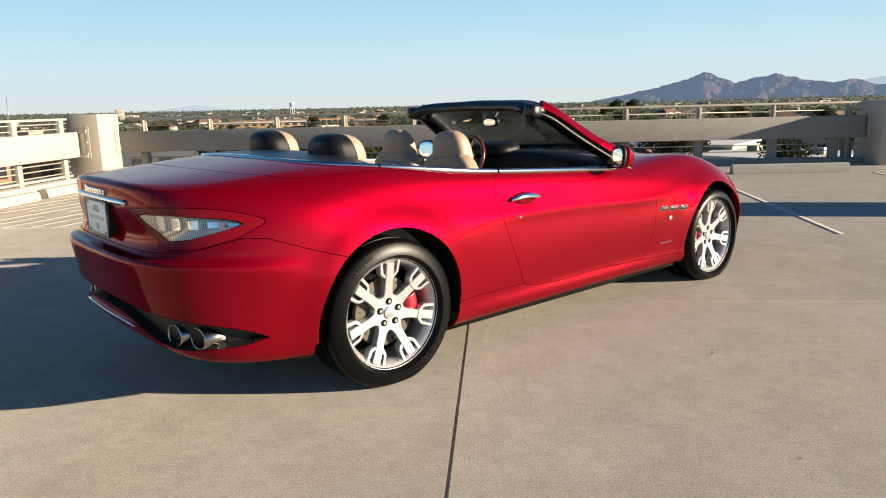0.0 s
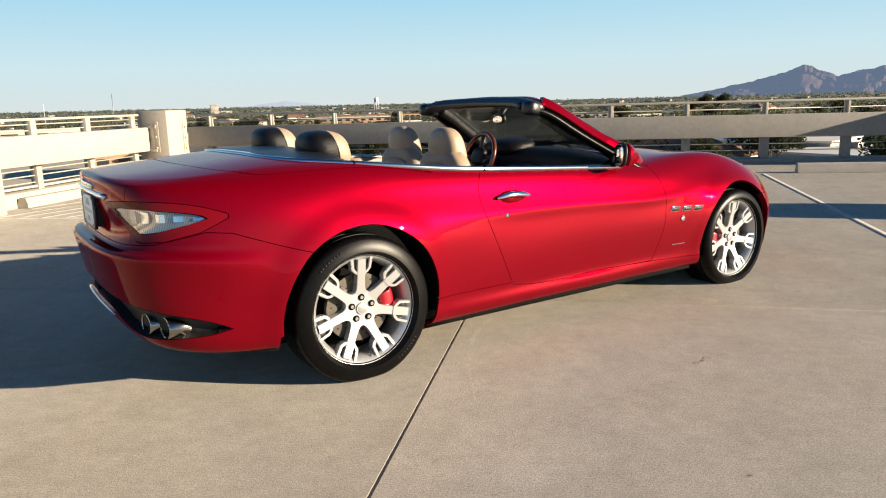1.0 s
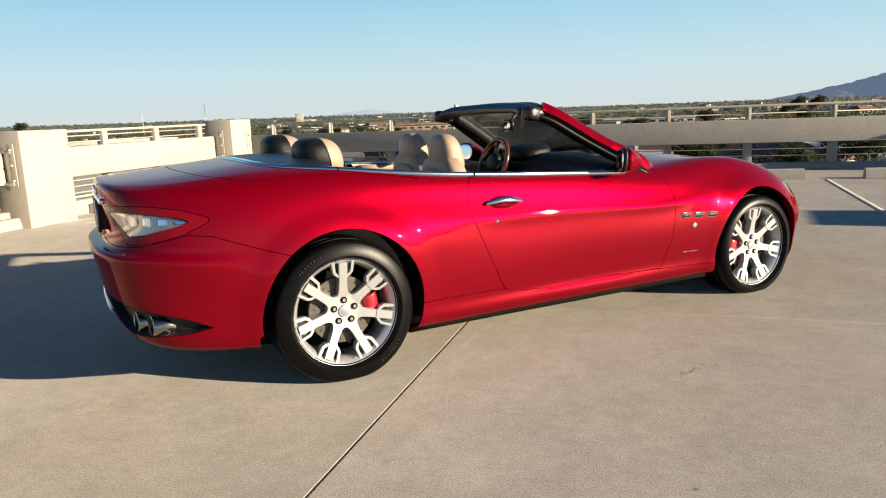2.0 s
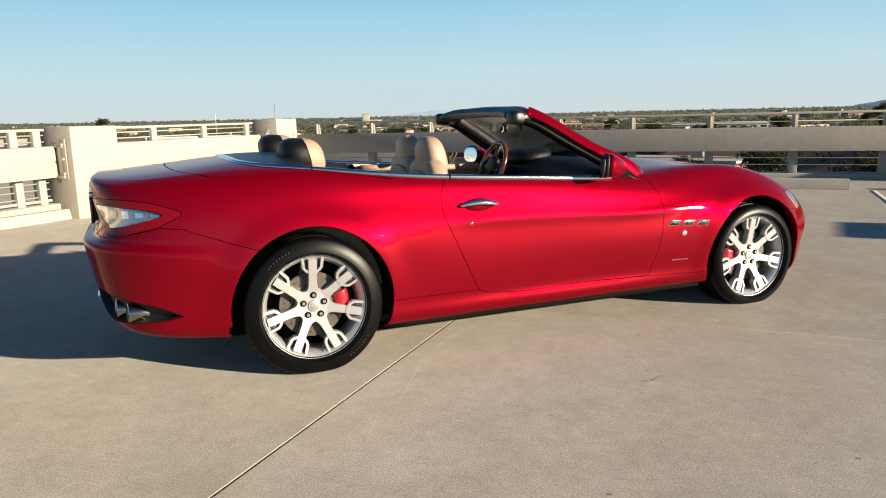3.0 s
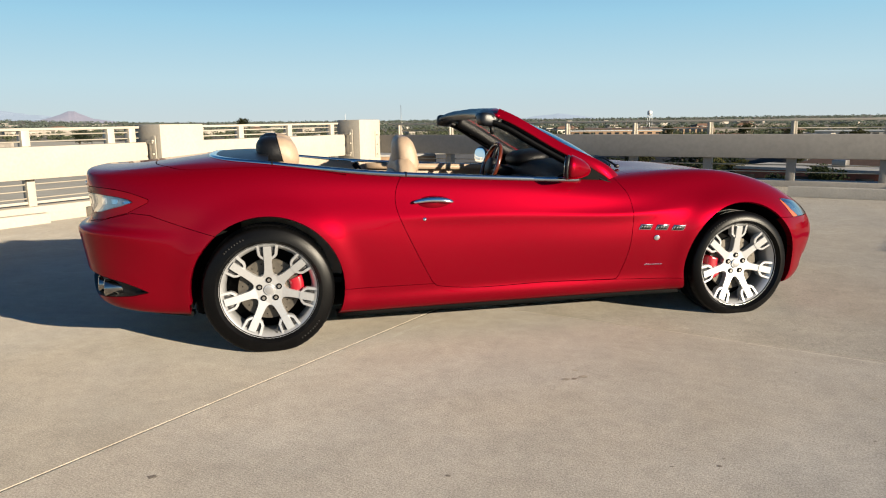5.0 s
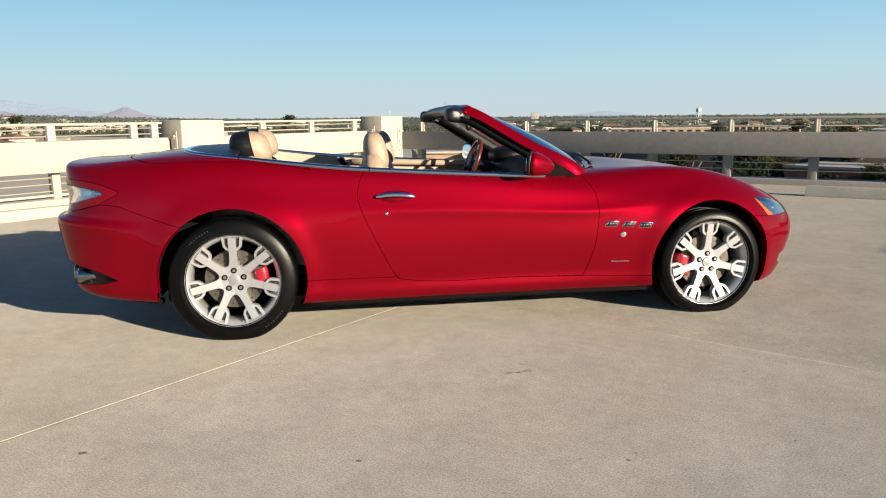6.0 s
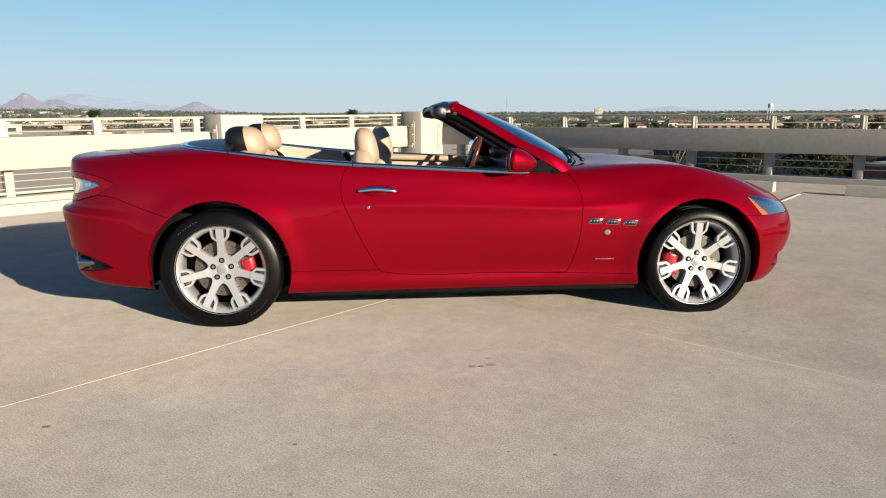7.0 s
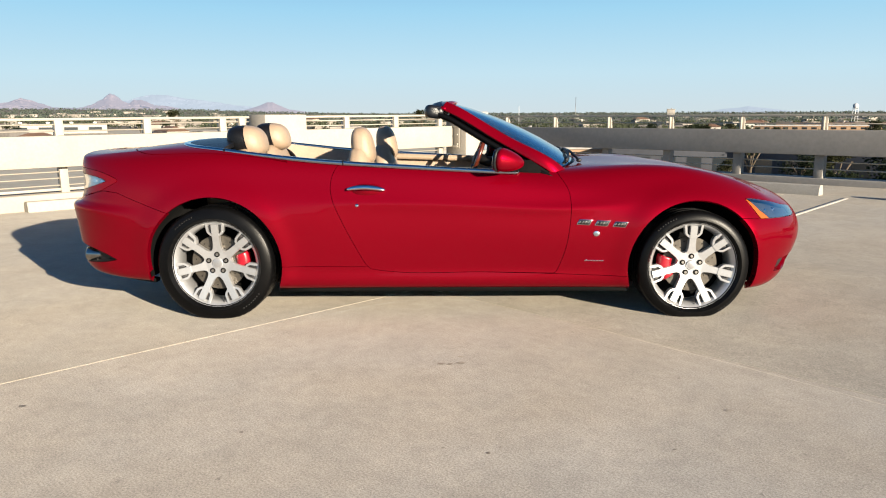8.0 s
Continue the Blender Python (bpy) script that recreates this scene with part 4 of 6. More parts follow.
def stretch(p):
    """The tail reaches 3 cm further back."""
    p = np.array(p, float)
    f = np.clip((-0.42 - p[..., 0]) / 0.5, 0, 1)
    p[..., 0] -= 0.03 * f * f * (3 - 2 * f)
    return p


skin = stretch(skin)
SK_V = np.concatenate([skin.reshape(-1, 3), np.repeat(along, ROWS_V)[:, None], up_par.reshape(-1, 1)], axis=1)  # x y z t u
ii = np.arange(COLS * ROWS_V).reshape(COLS, ROWS_V)
q = np.stack([ii[:-1, :-1], ii[1:, :-1], ii[1:, 1:], ii[:-1, 1:]], -1).reshape(-1, 4)
SK_F = np.concatenate([q[:, [0, 1, 2]], q[:, [0, 2, 3]]])


def cut(mesh, f):
    """Keeps the side of a triangle mesh where f, given at its corners, is positive; new corners lie on the line f = 0."""
    v, t = mesh
    s = f[t] > 0
    n = s.sum(1)
    out = [t[n == 3]]
    verts, count, made = [v], len(v), {}

    def mid(a, b):
        nonlocal count
        key = (a, b) if a < b else (b, a)
        if key not in made:
            w = f[a] / (f[a] - f[b])
            verts.append((v[a] + (v[b] - v[a]) * w)[None])
            made[key] = count
            count += 1
        return made[key]

    extra = []
    for tri, ins in zip(t[(n == 1) | (n == 2)], s[(n == 1) | (n == 2)]):
        one = ins.sum() == 1
        k = int(np.argmax(ins if one else ~ins))
        a, b, c = int(tri[k]), int(tri[(k + 1) % 3]), int(tri[(k + 2) % 3])
        ab, ac = mid(a, b), mid(a, c)
        if one:
            extra.append((a, ab, ac))
        else:
            extra += [(ab, b, c), (ab, c, ac)]
    if extra:
        out.append(np.array(extra))
    v, t = np.concatenate(verts), np.concatenate(out)
    used = np.unique(t)
    back = np.zeros(len(v), int)
    back[used] = np.arange(len(used))
    return v[used], back[t]


def inside(p, poly):
    """Signed distance of points to a polygon, positive within."""
    poly = np.array(poly, float)
    d = np.full(len(p), 1e9)
    sign = np.zeros(len(p), bool)
    for a, b in zip(poly, np.roll(poly, -1, axis=0)):
        e = b - a
        h = np.clip(((p - a) @ e) / (e @ e), 0, 1)
        d = np.minimum(d, np.linalg.norm(p - a - h[:, None] * e, axis=1))
        hit = (a[1] > p[:, 1]) != (b[1] > p[:, 1])
        with np.errstate(divide="ignore", invalid="ignore"):
            sign ^= hit & (p[:, 0] < (b[0] - a[0]) * (p[:, 1] - a[1]) / (b[1] - a[1]) + a[0])
    return np.where(sign, d, -d)


def rounded(pts, count=80):
    return spline(line(pts), count)


def panel(mesh, depth=0.014, both=False, lift=0.0):
    """A bmesh of a piece of skin, with its edges turned inwards; both: also its mirror image on the left side."""
    v, t = mesh
    bm = bmesh.new()
    p = v[:, :3]
    a, b, c = p[t[:, 0]], p[t[:, 1]], p[t[:, 2]]
    fn = np.cross(b - a, c - a)
    nn = np.zeros_like(p)
    for k in range(3):
        np.add.at(nn, t[:, k], fn)
    nn /= np.linalg.norm(nn, axis=1)[:, None] + 1e-12
    if lift:
        p = p + nn * lift
    edges = {}
    for tri in t:
        for i in range(3):
            e = (int(tri[i]), int(tri[(i + 1) % 3]))
            k = (min(e), max(e))
            edges[k] = None if k in edges else e
    for side in ((1, -1) if both else (1,)):
        m = np.array([1, side, 1])
        vs = [bm.verts.new(q) for q in p * m]
        for tri in t:
            try:
                bm.faces.new([vs[i] for i in (tri if side > 0 else tri[::-1])])
            except ValueError:
                pass
        if depth:
            rim, low = {}, {}
            for e in edges.values():
                if e is None or (abs(p[e[0]][1]) < 1e-4 and abs(p[e[1]][1]) < 1e-4):
                    continue
                for k in e:
                    if k not in rim:
                        rim[k] = bm.verts.new(p[k] * m)
                        low[k] = bm.verts.new((p[k] - nn[k] * depth) * m)
                f = (rim[e[1]], rim[e[0]], low[e[0]], low[e[1]])
                try:
                    bm.faces.new(f if side > 0 else f[::-1])
                except ValueError:
                    pass
    if both:
        bmesh.ops.remove_doubles(bm, verts=[x for x in bm.verts if abs(x.co.y) < 1e-5], dist=1e-5)
    return bm


# wheel centres, tyre radius and arch radius
AXLES = {"rear": (0.0, 0.348, 0.416), "front": (2.942, 0.330, 0.402)}
car = tagged(new("car"), "metallic red two-door convertible car with its roof down, parked", "car")
SHUT = 0.0016
whole = (SK_V, SK_F)
xz = lambda m: m[0][:, [0, 2]]
tz = lambda m: m[0][:, [3, 2]]
# the wheel openings
for cx, cz, r in AXLES.values():
    v = whole[0]
    whole = cut(whole, np.where((v[:, 4] < 6.2), np.hypot(v[:, 0] - cx, v[:, 2] - cz - 0.005) - r, 1.0))
v = whole[0]
whole = cut(whole, np.where(v[:, 0] < 0.0, np.maximum(-0.428 - v[:, 0], v[:, 2] - 0.30), 1.0))
whole = cut(whole, whole[0][:, 4] - 0.7)
# the cabin opening
CABIN = rounded("-.30,0 -.295,-.25 -.275,-.47 -.20,-.62 -.02,-.715 .15,-.752 .4,-.78 .8,-.79 1.2,-.79 1.8,-.782 2.02,-.765 2.12,-.72 2.2,-.6 2.3,-.3 2.34,0", 160)
CABIN_LINE = CABIN.copy()
CABIN = np.concatenate([CABIN, [[2.34, 0.5], [-0.30, 0.5]]])
v = whole[0]
cover = cut(whole, np.where(v[:, 4] > 5.9, inside(v[:, :2], CABIN) - 0.012, -1.0))
cover = cut(cover, 0.03 - cover[0][:, 0])
whole = cut(whole, np.where(v[:, 4] > 5.9, -inside(v[:, :2], CABIN), 1.0))


def split(mesh, f, gap=SHUT):
    return cut(mesh, f - gap), cut(mesh, -f - gap)


# the door
DOOR = np.concatenate([rounded(".86,1.05 .80,.99 .745,.92 .722,.80 .76,.68 .83,.53 .925,.345", 40), rounded(".955,.312 1.0,.304 1.6,.288 2.0,.283 2.10,.283", 20), rounded("2.115,.30 2.16,.44 2.183,.60 2.187,.73 2.165,.82 2.12,.89 2.10,1.0", 30)])
door, rest = split(whole, np.where(whole[0][:, 4] < 7.0, inside(xz(whole), DOOR), -1.0))
# the sill
v = rest[0]
sill, rest = split(rest, np.minimum(np.interp(v[:, 0], [0.3, 0.95, 1.05, 2.1, 2.7], [0.335, 0.325, 0.300, 0.279, 0.262]) - v[:, 2], np.minimum(v[:, 0] - 0.2, 2.7 - v[:, 0])))
# tail: bumper, valance, lamp, boot lid
T = lambda x, y: float(along[np.argmin(np.hypot(rings[6][:, 0] - x, rings[6][:, 1] - y))])
t_arch = T(-0.2, -0.93)
BUMP = [(-1, 0.742), (T(-0.94, -0.52), 0.742), (T(-0.86, -0.71), 0.752), (T(-0.70, -0.85), 0.80), (T(-0.60, -0.88), 0.79), (T(-0.4, -0.92), 0.715), (t_arch, 0.65), (t_arch, 0), (-1, 0)]
bumper_rear, rest = split(rest, inside(tz(rest), BUMP))
VAL = rounded("-.5,.505 0,.505 .25,.50 .45,.492 .62,.480 .82,.455 1.05,.395 1.09,.372", 50)
VAL = np.concatenate([VAL, rounded("1.0,.353 .76,.338 .60,.342 .45,.385 .28,.435 0,.445 -.5,.445", 50)])
valance, bumper_rear = split(bumper_rear, inside(tz(bumper_rear), VAL))
LAMP = line("%.3f,.918 %.3f,.93 %.3f,.93 %.3f,.902 %.3f,.872" % (T(-0.96, -0.36), T(-0.93, -0.55), T(-0.84, -0.73), T(-0.70, -0.855), T(-0.61, -0.89)))
LAMP = np.concatenate([spline(LAMP, 50), line("%.3f,.856 %.3f,.80 %.3f,.765 %.3f,.757 %.3f,.76" % (T(-0.615, -0.889), T(-0.72, -0.84), T(-0.83, -0.74), T(-0.89, -0.66), T(-0.915, -0.62)))])
lamp_rear, rest = split(rest, np.where(rest[0][:, 4] < 6, inside(tz(rest), LAMP), -1.0))
LENS = line("%.3f,.897 %.3f,.900 %.3f,.890 %.3f,.870 %.3f,.860" % (T(-0.95, -0.45), T(-0.91, -0.60), T(-0.83, -0.74), T(-0.72, -0.84), T(-0.685, -0.862)))
LENS = np.concatenate([spline(LENS, 40), line("%.3f,.836 %.3f,.802 %.3f,.793" % (T(-0.75, -0.815), T(-0.85, -0.71), T(-0.90, -0.64)))])
lens_rear, lamp_rear = split(lamp_rear, inside(tz(lamp_rear), LENS))
v = rest[0]
TON = rounded("-.63,.3 -.63,0 -.62,-.3 -.595,-.5 -.545,-.65 -.46,-.745 -.28,-.79 0,-.805 .30,-.815 .45,-.825", 90)
tonneau, rest = split(rest, np.where((v[:, 4] > 5.7) & (v[:, 0] < 0.46), inside(v[:, :2], np.concatenate([TON, [[0.6, -0.825], [0.6, 0.3]]])), -1.0), 0.0035)
v = rest[0]
LIDP = np.concatenate([rounded("-.40,-.70 -.6,-.70 -.76,-.645 -.88,-.57 -1.1,-.55", 40), [[-1.2, -0.55], [-1.2, 0.3], [-0.40, 0.3]]])
lid, rest = split(rest, np.where(v[:, 0] < -0.38, np.where(v[:, 2] > 0.96, inside(v[:, :2], LIDP), T(-0.925, -0.57) - v[:, 3]), -1.0))
# nose: bumper, lamp, bonnet
u_arch, u_nose = T(3.2, -0.88), tt[-1]
t_hl0, t_hl1 = T(3.22, -0.88), T(3.60, -0.60)
NOSE = [(u_arch - 0.1, 0.635), (t_hl0 + 0.12, 0.618), (t_hl1, 0.607), (u_nose - 0.3, 0.64), (u_nose + 1, 0.64), (u_nose + 1, 0), (T(2.94, -0.92), 0), (T(2.94, -0.92), 0.5)]
bumper_front, rest = split(rest, inside(tz(rest), NOSE))
HEAD = line("3.255,-.838 3.30,-.815 3.38,-.775 3.50,-.69 3.62,-.575 3.675,-.525 3.68,-.575 3.635,-.655 3.54,-.775 3.43,-.848 3.33,-.868")
HEAD = spline(HEAD + HEAD[:1], 70)[:-1]
v = rest[0]
lamp_front, rest = split(rest, np.where((v[:, 0] > 3.0) & (v[:, 2] > 0.6), inside(v[:, :2], HEAD), -1.0))
HOOD = np.concatenate([rounded("2.25,-.70 2.5,-.69 2.94,-.665 3.2,-.60 3.42,-.50 3.62,-.38", 40), [[3.9, -0.3], [3.9, 0.3], [2.2, 0.3]]])
v = rest[0]
hood, rest = split(rest, np.where((v[:, 0] > 2.2) & (v[:, 4] > 4.5), inside(v[:, :2], HOOD), -1.0))
v = rest[0]
fender, quarter = split(rest, v[:, 0] - 1.9)
GRILLE = spline(line("%.3f,.59 %.3f,.56 %.3f,.43 %.3f,.30 %.3f,.26" % (u_nose, u_nose - 0.28, u_nose - 0.42, u_nose - 0.30, u_nose)), 50)
GRILLE = np.concatenate([GRILLE, [[u_nose + 1, 0.26], [u_nose + 1, 0.59]]])
grille, bumper_front = split(bumper_front, inside(tz(bumper_front), GRILLE))
INTAKE = line("%.3f,.37 %.3f,.345 %.3f,.27 %.3f,.255 %.3f,.28" % (u_nose - 0.52, T(3.52, -0.76), T(3.50, -0.77), u_nose - 0.60, u_nose - 0.50))
intake, bumper_front = split(bumper_front, inside(tz(bumper_front), INTAKE))
AMB = line("3.23,-.87 3.252,-.834 3.29,-.836 3.35,-.842 3.43,-.829 3.47,-.812 3.50,-.84 3.52,-.88 3.33,-.94")
lamp_amber, lamp_front = split(lamp_front, inside(lamp_front[0][:, :2], AMB))


def flip(bm):
    bmesh.ops.scale(bm, vec=(1, -1, 1), verts=bm.verts)
    bmesh.ops.reverse_faces(bm, faces=bm.faces)
    return bm


def sided(bm, s):
    return bm if s > 0 else flip(bm)


def on_side(x, z):
    """Where the right flank lies at a length and a height, and which way it faces."""
    near = np.argsort((SK_V[:, 0] - x) ** 2 + (SK_V[:, 2] - z) ** 2 + 10.0 * (SK_V[:, 4] > 6.1))[:6]
    y = lambda a, b: float(SK_V[np.argmin((SK_V[:, 0] - a) ** 2 + (SK_V[:, 2] - b) ** 2 + 10.0 * (SK_V[:, 4] > 6.1)), 1])
    n = Vector(((y(x + 0.06, z) - y(x - 0.06, z)) / 0.12, -1, (y(x, z + 0.05) - y(x, z - 0.05)) / 0.10)).normalized()
    return Vector((x, float(SK_V[near, 1].mean()), z)), n


def on_top(x, y):
    near = np.argsort((SK_V[:, 0] - x) ** 2 + (SK_V[:, 1] + abs(y)) ** 2 + 10.0 * (SK_V[:, 4] < 5.7))[:4]
    return float(SK_V[near, 2].mean())


def decal(x, z):
    """A pose on the right flank: local x runs forwards, y up the skin, z outwards."""
    p, n = on_side(x, z)
    fx = Vector((1, 0, 0))
    fx = (fx - n * fx.dot(n)).normalized()
    return Matrix.Translation(p) @ Matrix((fx, n.cross(fx), n)).transposed().to_4x4()


def plate(outline, thick, m, bm=None, bevel=0.0):
    """A flat plate of an outline in local x and y, thick along local z."""
    bm = bm or bmesh.new()
    low = [bm.verts.new(m @ Vector((x, y, 0))) for x, y in outline]
    top = [bm.verts.new(m @ Vector((x, y, thick))) for x, y in outline]
    f = [bm.faces.new(top)]
    n = len(outline)
    for i in range(n):
        f.append(bm.faces.new((low[i], low[(i + 1) % n], top[(i + 1) % n], top[i])))
    if bevel:
        bmesh.ops.bevel(bm, geom=list(f[0].edges), offset=bevel, segments=2, affect="EDGES", profile=0.5)
    return bm


def blob(sx, sy, sz, power=2.6, m=None, n=28, shape=None, bm=None):
    """A cushion: a rounded box with half sizes; shape moves its points."""
    bm = bm or bmesh.new()
    r = bmesh.ops.create_uvsphere(bm, u_segments=n, v_segments=n // 2, radius=1.0)
    for vert in r["verts"]:
        c = vert.co
        k = (abs(c.x) ** power + abs(c.y) ** power + abs(c.z) ** power) ** (-1 / power)
        p = Vector((c.x * k * sx, c.y * k * sy, c.z * k * sz))
        if shape:
            p = Vector(shape(*p))
        vert.co = (m or Matrix()) @ p
    return bm


for name, mesh in (("rear_bumper", bumper_rear), ("boot_lid", lid), ("bonnet", hood), ("front_bumper", bumper_front), ("tonneau_panel", tonneau)):
    part(name, panel(mesh, both=True, depth=0.04), PAINT, car)
part("soft_top_cover", panel(cover, both=True, depth=0.03, lift=0.004), COVER, car, "black cloth folded roof cover")
part("rear_valance", panel(valance, both=True, depth=-0.044, lift=-0.045), BLACK, car, "black lower bumper insert")
grille_part = part("grille", panel(grille, both=True, depth=0.0, lift=-0.035), BLACK, car, "black oval grille")
for i in range(-6, 7):
    y = i * 0.058
    h = 0.145 * math.sqrt(max(0.05, 1 - (y / 0.42) ** 2))
    part("bar", boxed(3.79 - 0.45 * y * y, 3.815 - 0.45 * y * y, y - 0.005, y + 0.005, 0.42 - h, 0.42 + h), CHROME, grille_part)
for s in (1, -1):
    for name, mesh in (("sill", sill), ("front_fender", fender), ("rear_quarter", quarter)):
        part(name, sided(panel(mesh), s), PAINT, car)
    part("sill_trim", sided(sweep([(x, -0.80, 0.172) for x in np.linspace(0.37, 2.57, 12)], [(-0.02, -0.016), (0.022, -0.016), (0.022, 0.016), (-0.02, 0.016)]), s), UNDER, car, "black sill edge strip")
    part("front_intake", sided(panel(intake, depth=0.0, lift=-0.03), s), BLACK, car, "black side air intake")
    # tail lamp: red rim, clear ribbed lens over a bright bowl
    tl = part("tail_lamp", sided(panel(lamp_rear, depth=0.02, lift=0.001), s), REDRIM, car, "deep red tail lamp with clear centre")
    part("lens", sided(panel(lens_rear, depth=0.004, lift=0.001), s), CLEAR, tl, "clear lens")
    part("bowl", sided(panel(lens_rear, depth=0.0, lift=-0.014), s), LAMPBOWL, tl, "ribbed silver reflector")
    for k in range(5):
        w = 0.11 + 0.085 * k
        a0, a1 = T(-0.94, -0.47) + w, T(-0.94, -0.47) + w + 0.045
        led = cut(lens_rear, np.minimum(lens_rear[0][:, 3] - a0, a1 - lens_rear[0][:, 3]))
        if len(led[1]) > 3:
            led = cut(led, np.minimum(led[0][:, 2] - 0.835 - 0.004 * k, 0.895 - 0.008 * k - led[0][:, 2]))
        if len(led[1]) > 3:
            part("reflector", sided(panel(led, depth=0.006, lift=-0.007), s), CHROME, tl)
    # headlamp
    hl = part("headlamp", sided(panel(lamp_front, depth=0.006, lift=0.001), s), CLEAR, car, "clear swept-back headlamp")
    part("bowl", sided(panel(lamp_front, depth=0.0, lift=-0.03), s), DARKBOWL, hl, "dark grey lamp bowl")
    part("amber_marker", sided(panel(lamp_amber, depth=0.02, lift=0.001), s), AMBER, hl, "amber side marker")
    for hx, hy, hr in ((3.40, -0.745, 0.027), (3.48, -0.685, 0.023)):
        part("projector", sided(lathe([(0.001, 0.04), (hr * 0.6, 0.03), (hr * 0.9, 0.01), (hr, 0.0), (hr, -0.03)], 20, "z", m=pose(hx, hy, 0.635, 0, 40, -30)), s), CHROME, hl)
    # doors
    d = part("door", sided(panel(door, depth=0.03), s), PAINT, car)
    m = decal(0.94, 0.806)
    hole = [(0.105 * math.cos(a) * (1.0 if math.cos(a) > 0 else 0.85), 0.036 * math.sin(a)) for a in np.linspace(0, 2 * math.pi, 33)[:-1]]
    part("handle_recess", sided(plate(hole, 0.0025, m), s), PAINT, d, "red handle dish")
    handle = part("handle", sided(blob(0.118, 0.0150, 0.0125, 2.8, m @ pose(0, 0.0, 0.032, 0, 0, -1), shape=lambda x, y, z: (x, y + 0.006 - 0.9 * x * x, z - 0.9 * x * x)), s), CHROME, d, "chrome pull handle")
    m = decal(0.885, 0.712)
    part("lock", sided(lathe([(0.001, 0.004), (0.009, 0.004), (0.011, 0.0)], 16, "z", m=m), s), CHROME, d)
    # fender vents, oval badge and script
    fen = car.children[-1]
    for k in range(3):
        m = decal(2.268 + 0.107 * k, 0.606 - 0.006 * k)
        frame_out = [(-0.048, -0.014), (0.030, -0.018), (0.049, 0.016), (-0.030, 0.019)]
        vent = part("fender_vent", sided(plate(frame_out, 0.005, m, bevel=0.003), s), CHROME, car, "chrome-framed slanted fender vent")
        part("mesh", sided(plate([(x * 0.90, y * 0.80) for x, y in frame_out], 0.0062, m), s), BLACK, vent)
        for j in range(4):
            part("slat", sided(plate([(-0.036 + j * 0.018, -0.009), (-0.032 + j * 0.018, -0.009), (-0.022 + j * 0.018, 0.010), (-0.026 + j * 0.018, 0.010)], 0.0075, m), s), STEEL, vent)
    m = decal(2.341, 0.538)
    part("badge", sided(plate([(0.019 * math.cos(a), 0.017 * math.sin(a)) for a in np.linspace(0, 2 * math.pi, 25)[:-1]], 0.005, m, bevel=0.002), s), CHROME, car, "small round chrome badge")
    for k in range(7):
        m = decal(2.285 + 0.017 * k, 0.366)
        part("script_bar", sided(plate([(-0.007, -0.004), (0.007, -0.004), (0.008, 0.004 if k else 0.009), (-0.006, 0.003)], 0.002, m), s), CHROME, car)
    # mirror
    mi = new("door_mirror")
    mi.parent = car
    # the shell tapers forwards, inwards and down to its foot
    shell = lambda x, y, z: (x * (1.12 if x > 0 else 0.42), y * (1 - 3.2 * max(x, 0)) + 0.60 * max(x, 0), z * (1 - 3.0 * max(x, 0)) - 0.16 * max(x, 0))
    part("shell", sided(blob(0.100, 0.085, 0.070, 2.3, pose(1.770, -0.930, 0.985, 0, 4, -22), shape=shell, n=36), s), PAINT, mi)
    part("bezel", sided(blob(0.016, 0.078, 0.073, 2.8, pose(1.746, -0.920, 0.985, 0, 4, -24)), s), BLACK, mi)
    part("mirror_glass", sided(blob(0.003, 0.068, 0.063, 2.8, pose(1.7305, -0.913, 0.985, 0, 4, -24)), s), MIRRORGLASS, mi, "mirror glass")
    part("arm", sided(sweep([(1.83, -0.90, 0.935), (1.83, -0.84, 0.922), (1.84, -0.78, 0.915)], [(-0.05, -0.016), (0.04, -0.014), (0.03, 0.014), (-0.04, 0.012)]), s), UNDER, mi)
    part("sail", sided(plate([(1.70, 0.905), (2.075, 0.888), (2.065, 0.90), (1.95, 0.975), (1.88, 0.975)], 0.02, Matrix.Translation((0, -0.768, 0)) @ Matrix.Rotation(radians(90), 4, "X")), s), UNDER, mi, "black window corner")

# chrome belt strip round the whole opening
edge = [(x, y) for x, y in CABIN_LINE if x < 1.88]
edge = [(x, -y) for x, y in edge[::-1]] + edge[1:]
strip_pts = [(x, y + (0.014 if y > 0 else -0.014) * min(1, abs(y) * 4), on_top(x, y) + 0.002) for x, y in edge]
zs = np.convolve(np.pad([p[2] for p in strip_pts], 12, "edge"), np.ones(25) / 25, "valid")
strip_pts = [(p[0], p[1], float(z)) for p, z in zip(strip_pts, zs)]
sp = spline(strip_pts[::6] + [strip_pts[-1]], 260)
part("belt_strip", sweep(sp, [(-0.022, -0.022), (0.022, -0.022), (0.022, 0.003), (0.016, 0.007), (-0.016, 0.007), (-0.022, 0.003)]), SATIN, car, "satin chrome belt strip")
seal = spline([(x, y * 0.985, z - 0.006) for x, y, z in strip_pts if x > -0.2 and y < 0][::6], 120)
for s in (1, -1):
    part("window_seal", sided(sweep(seal, [(-0.008, -0.008), (0.008, -0.008), (0.008, 0.005), (-0.008, 0.005)]), s), BLACK, car)

for s in (1, -1):
    for x in (0.05, 0.795):
        near = min(strip_pts, key=lambda p: abs(p[0] - x) + (p[1] > 0) * 9)
        part("strip_joint", sided(boxed(x - 0.003, x + 0.003, near[1] - 0.026, near[1] + 0.02, near[2] - 0.018, near[2] + 0.0085), s), UNDER, car)

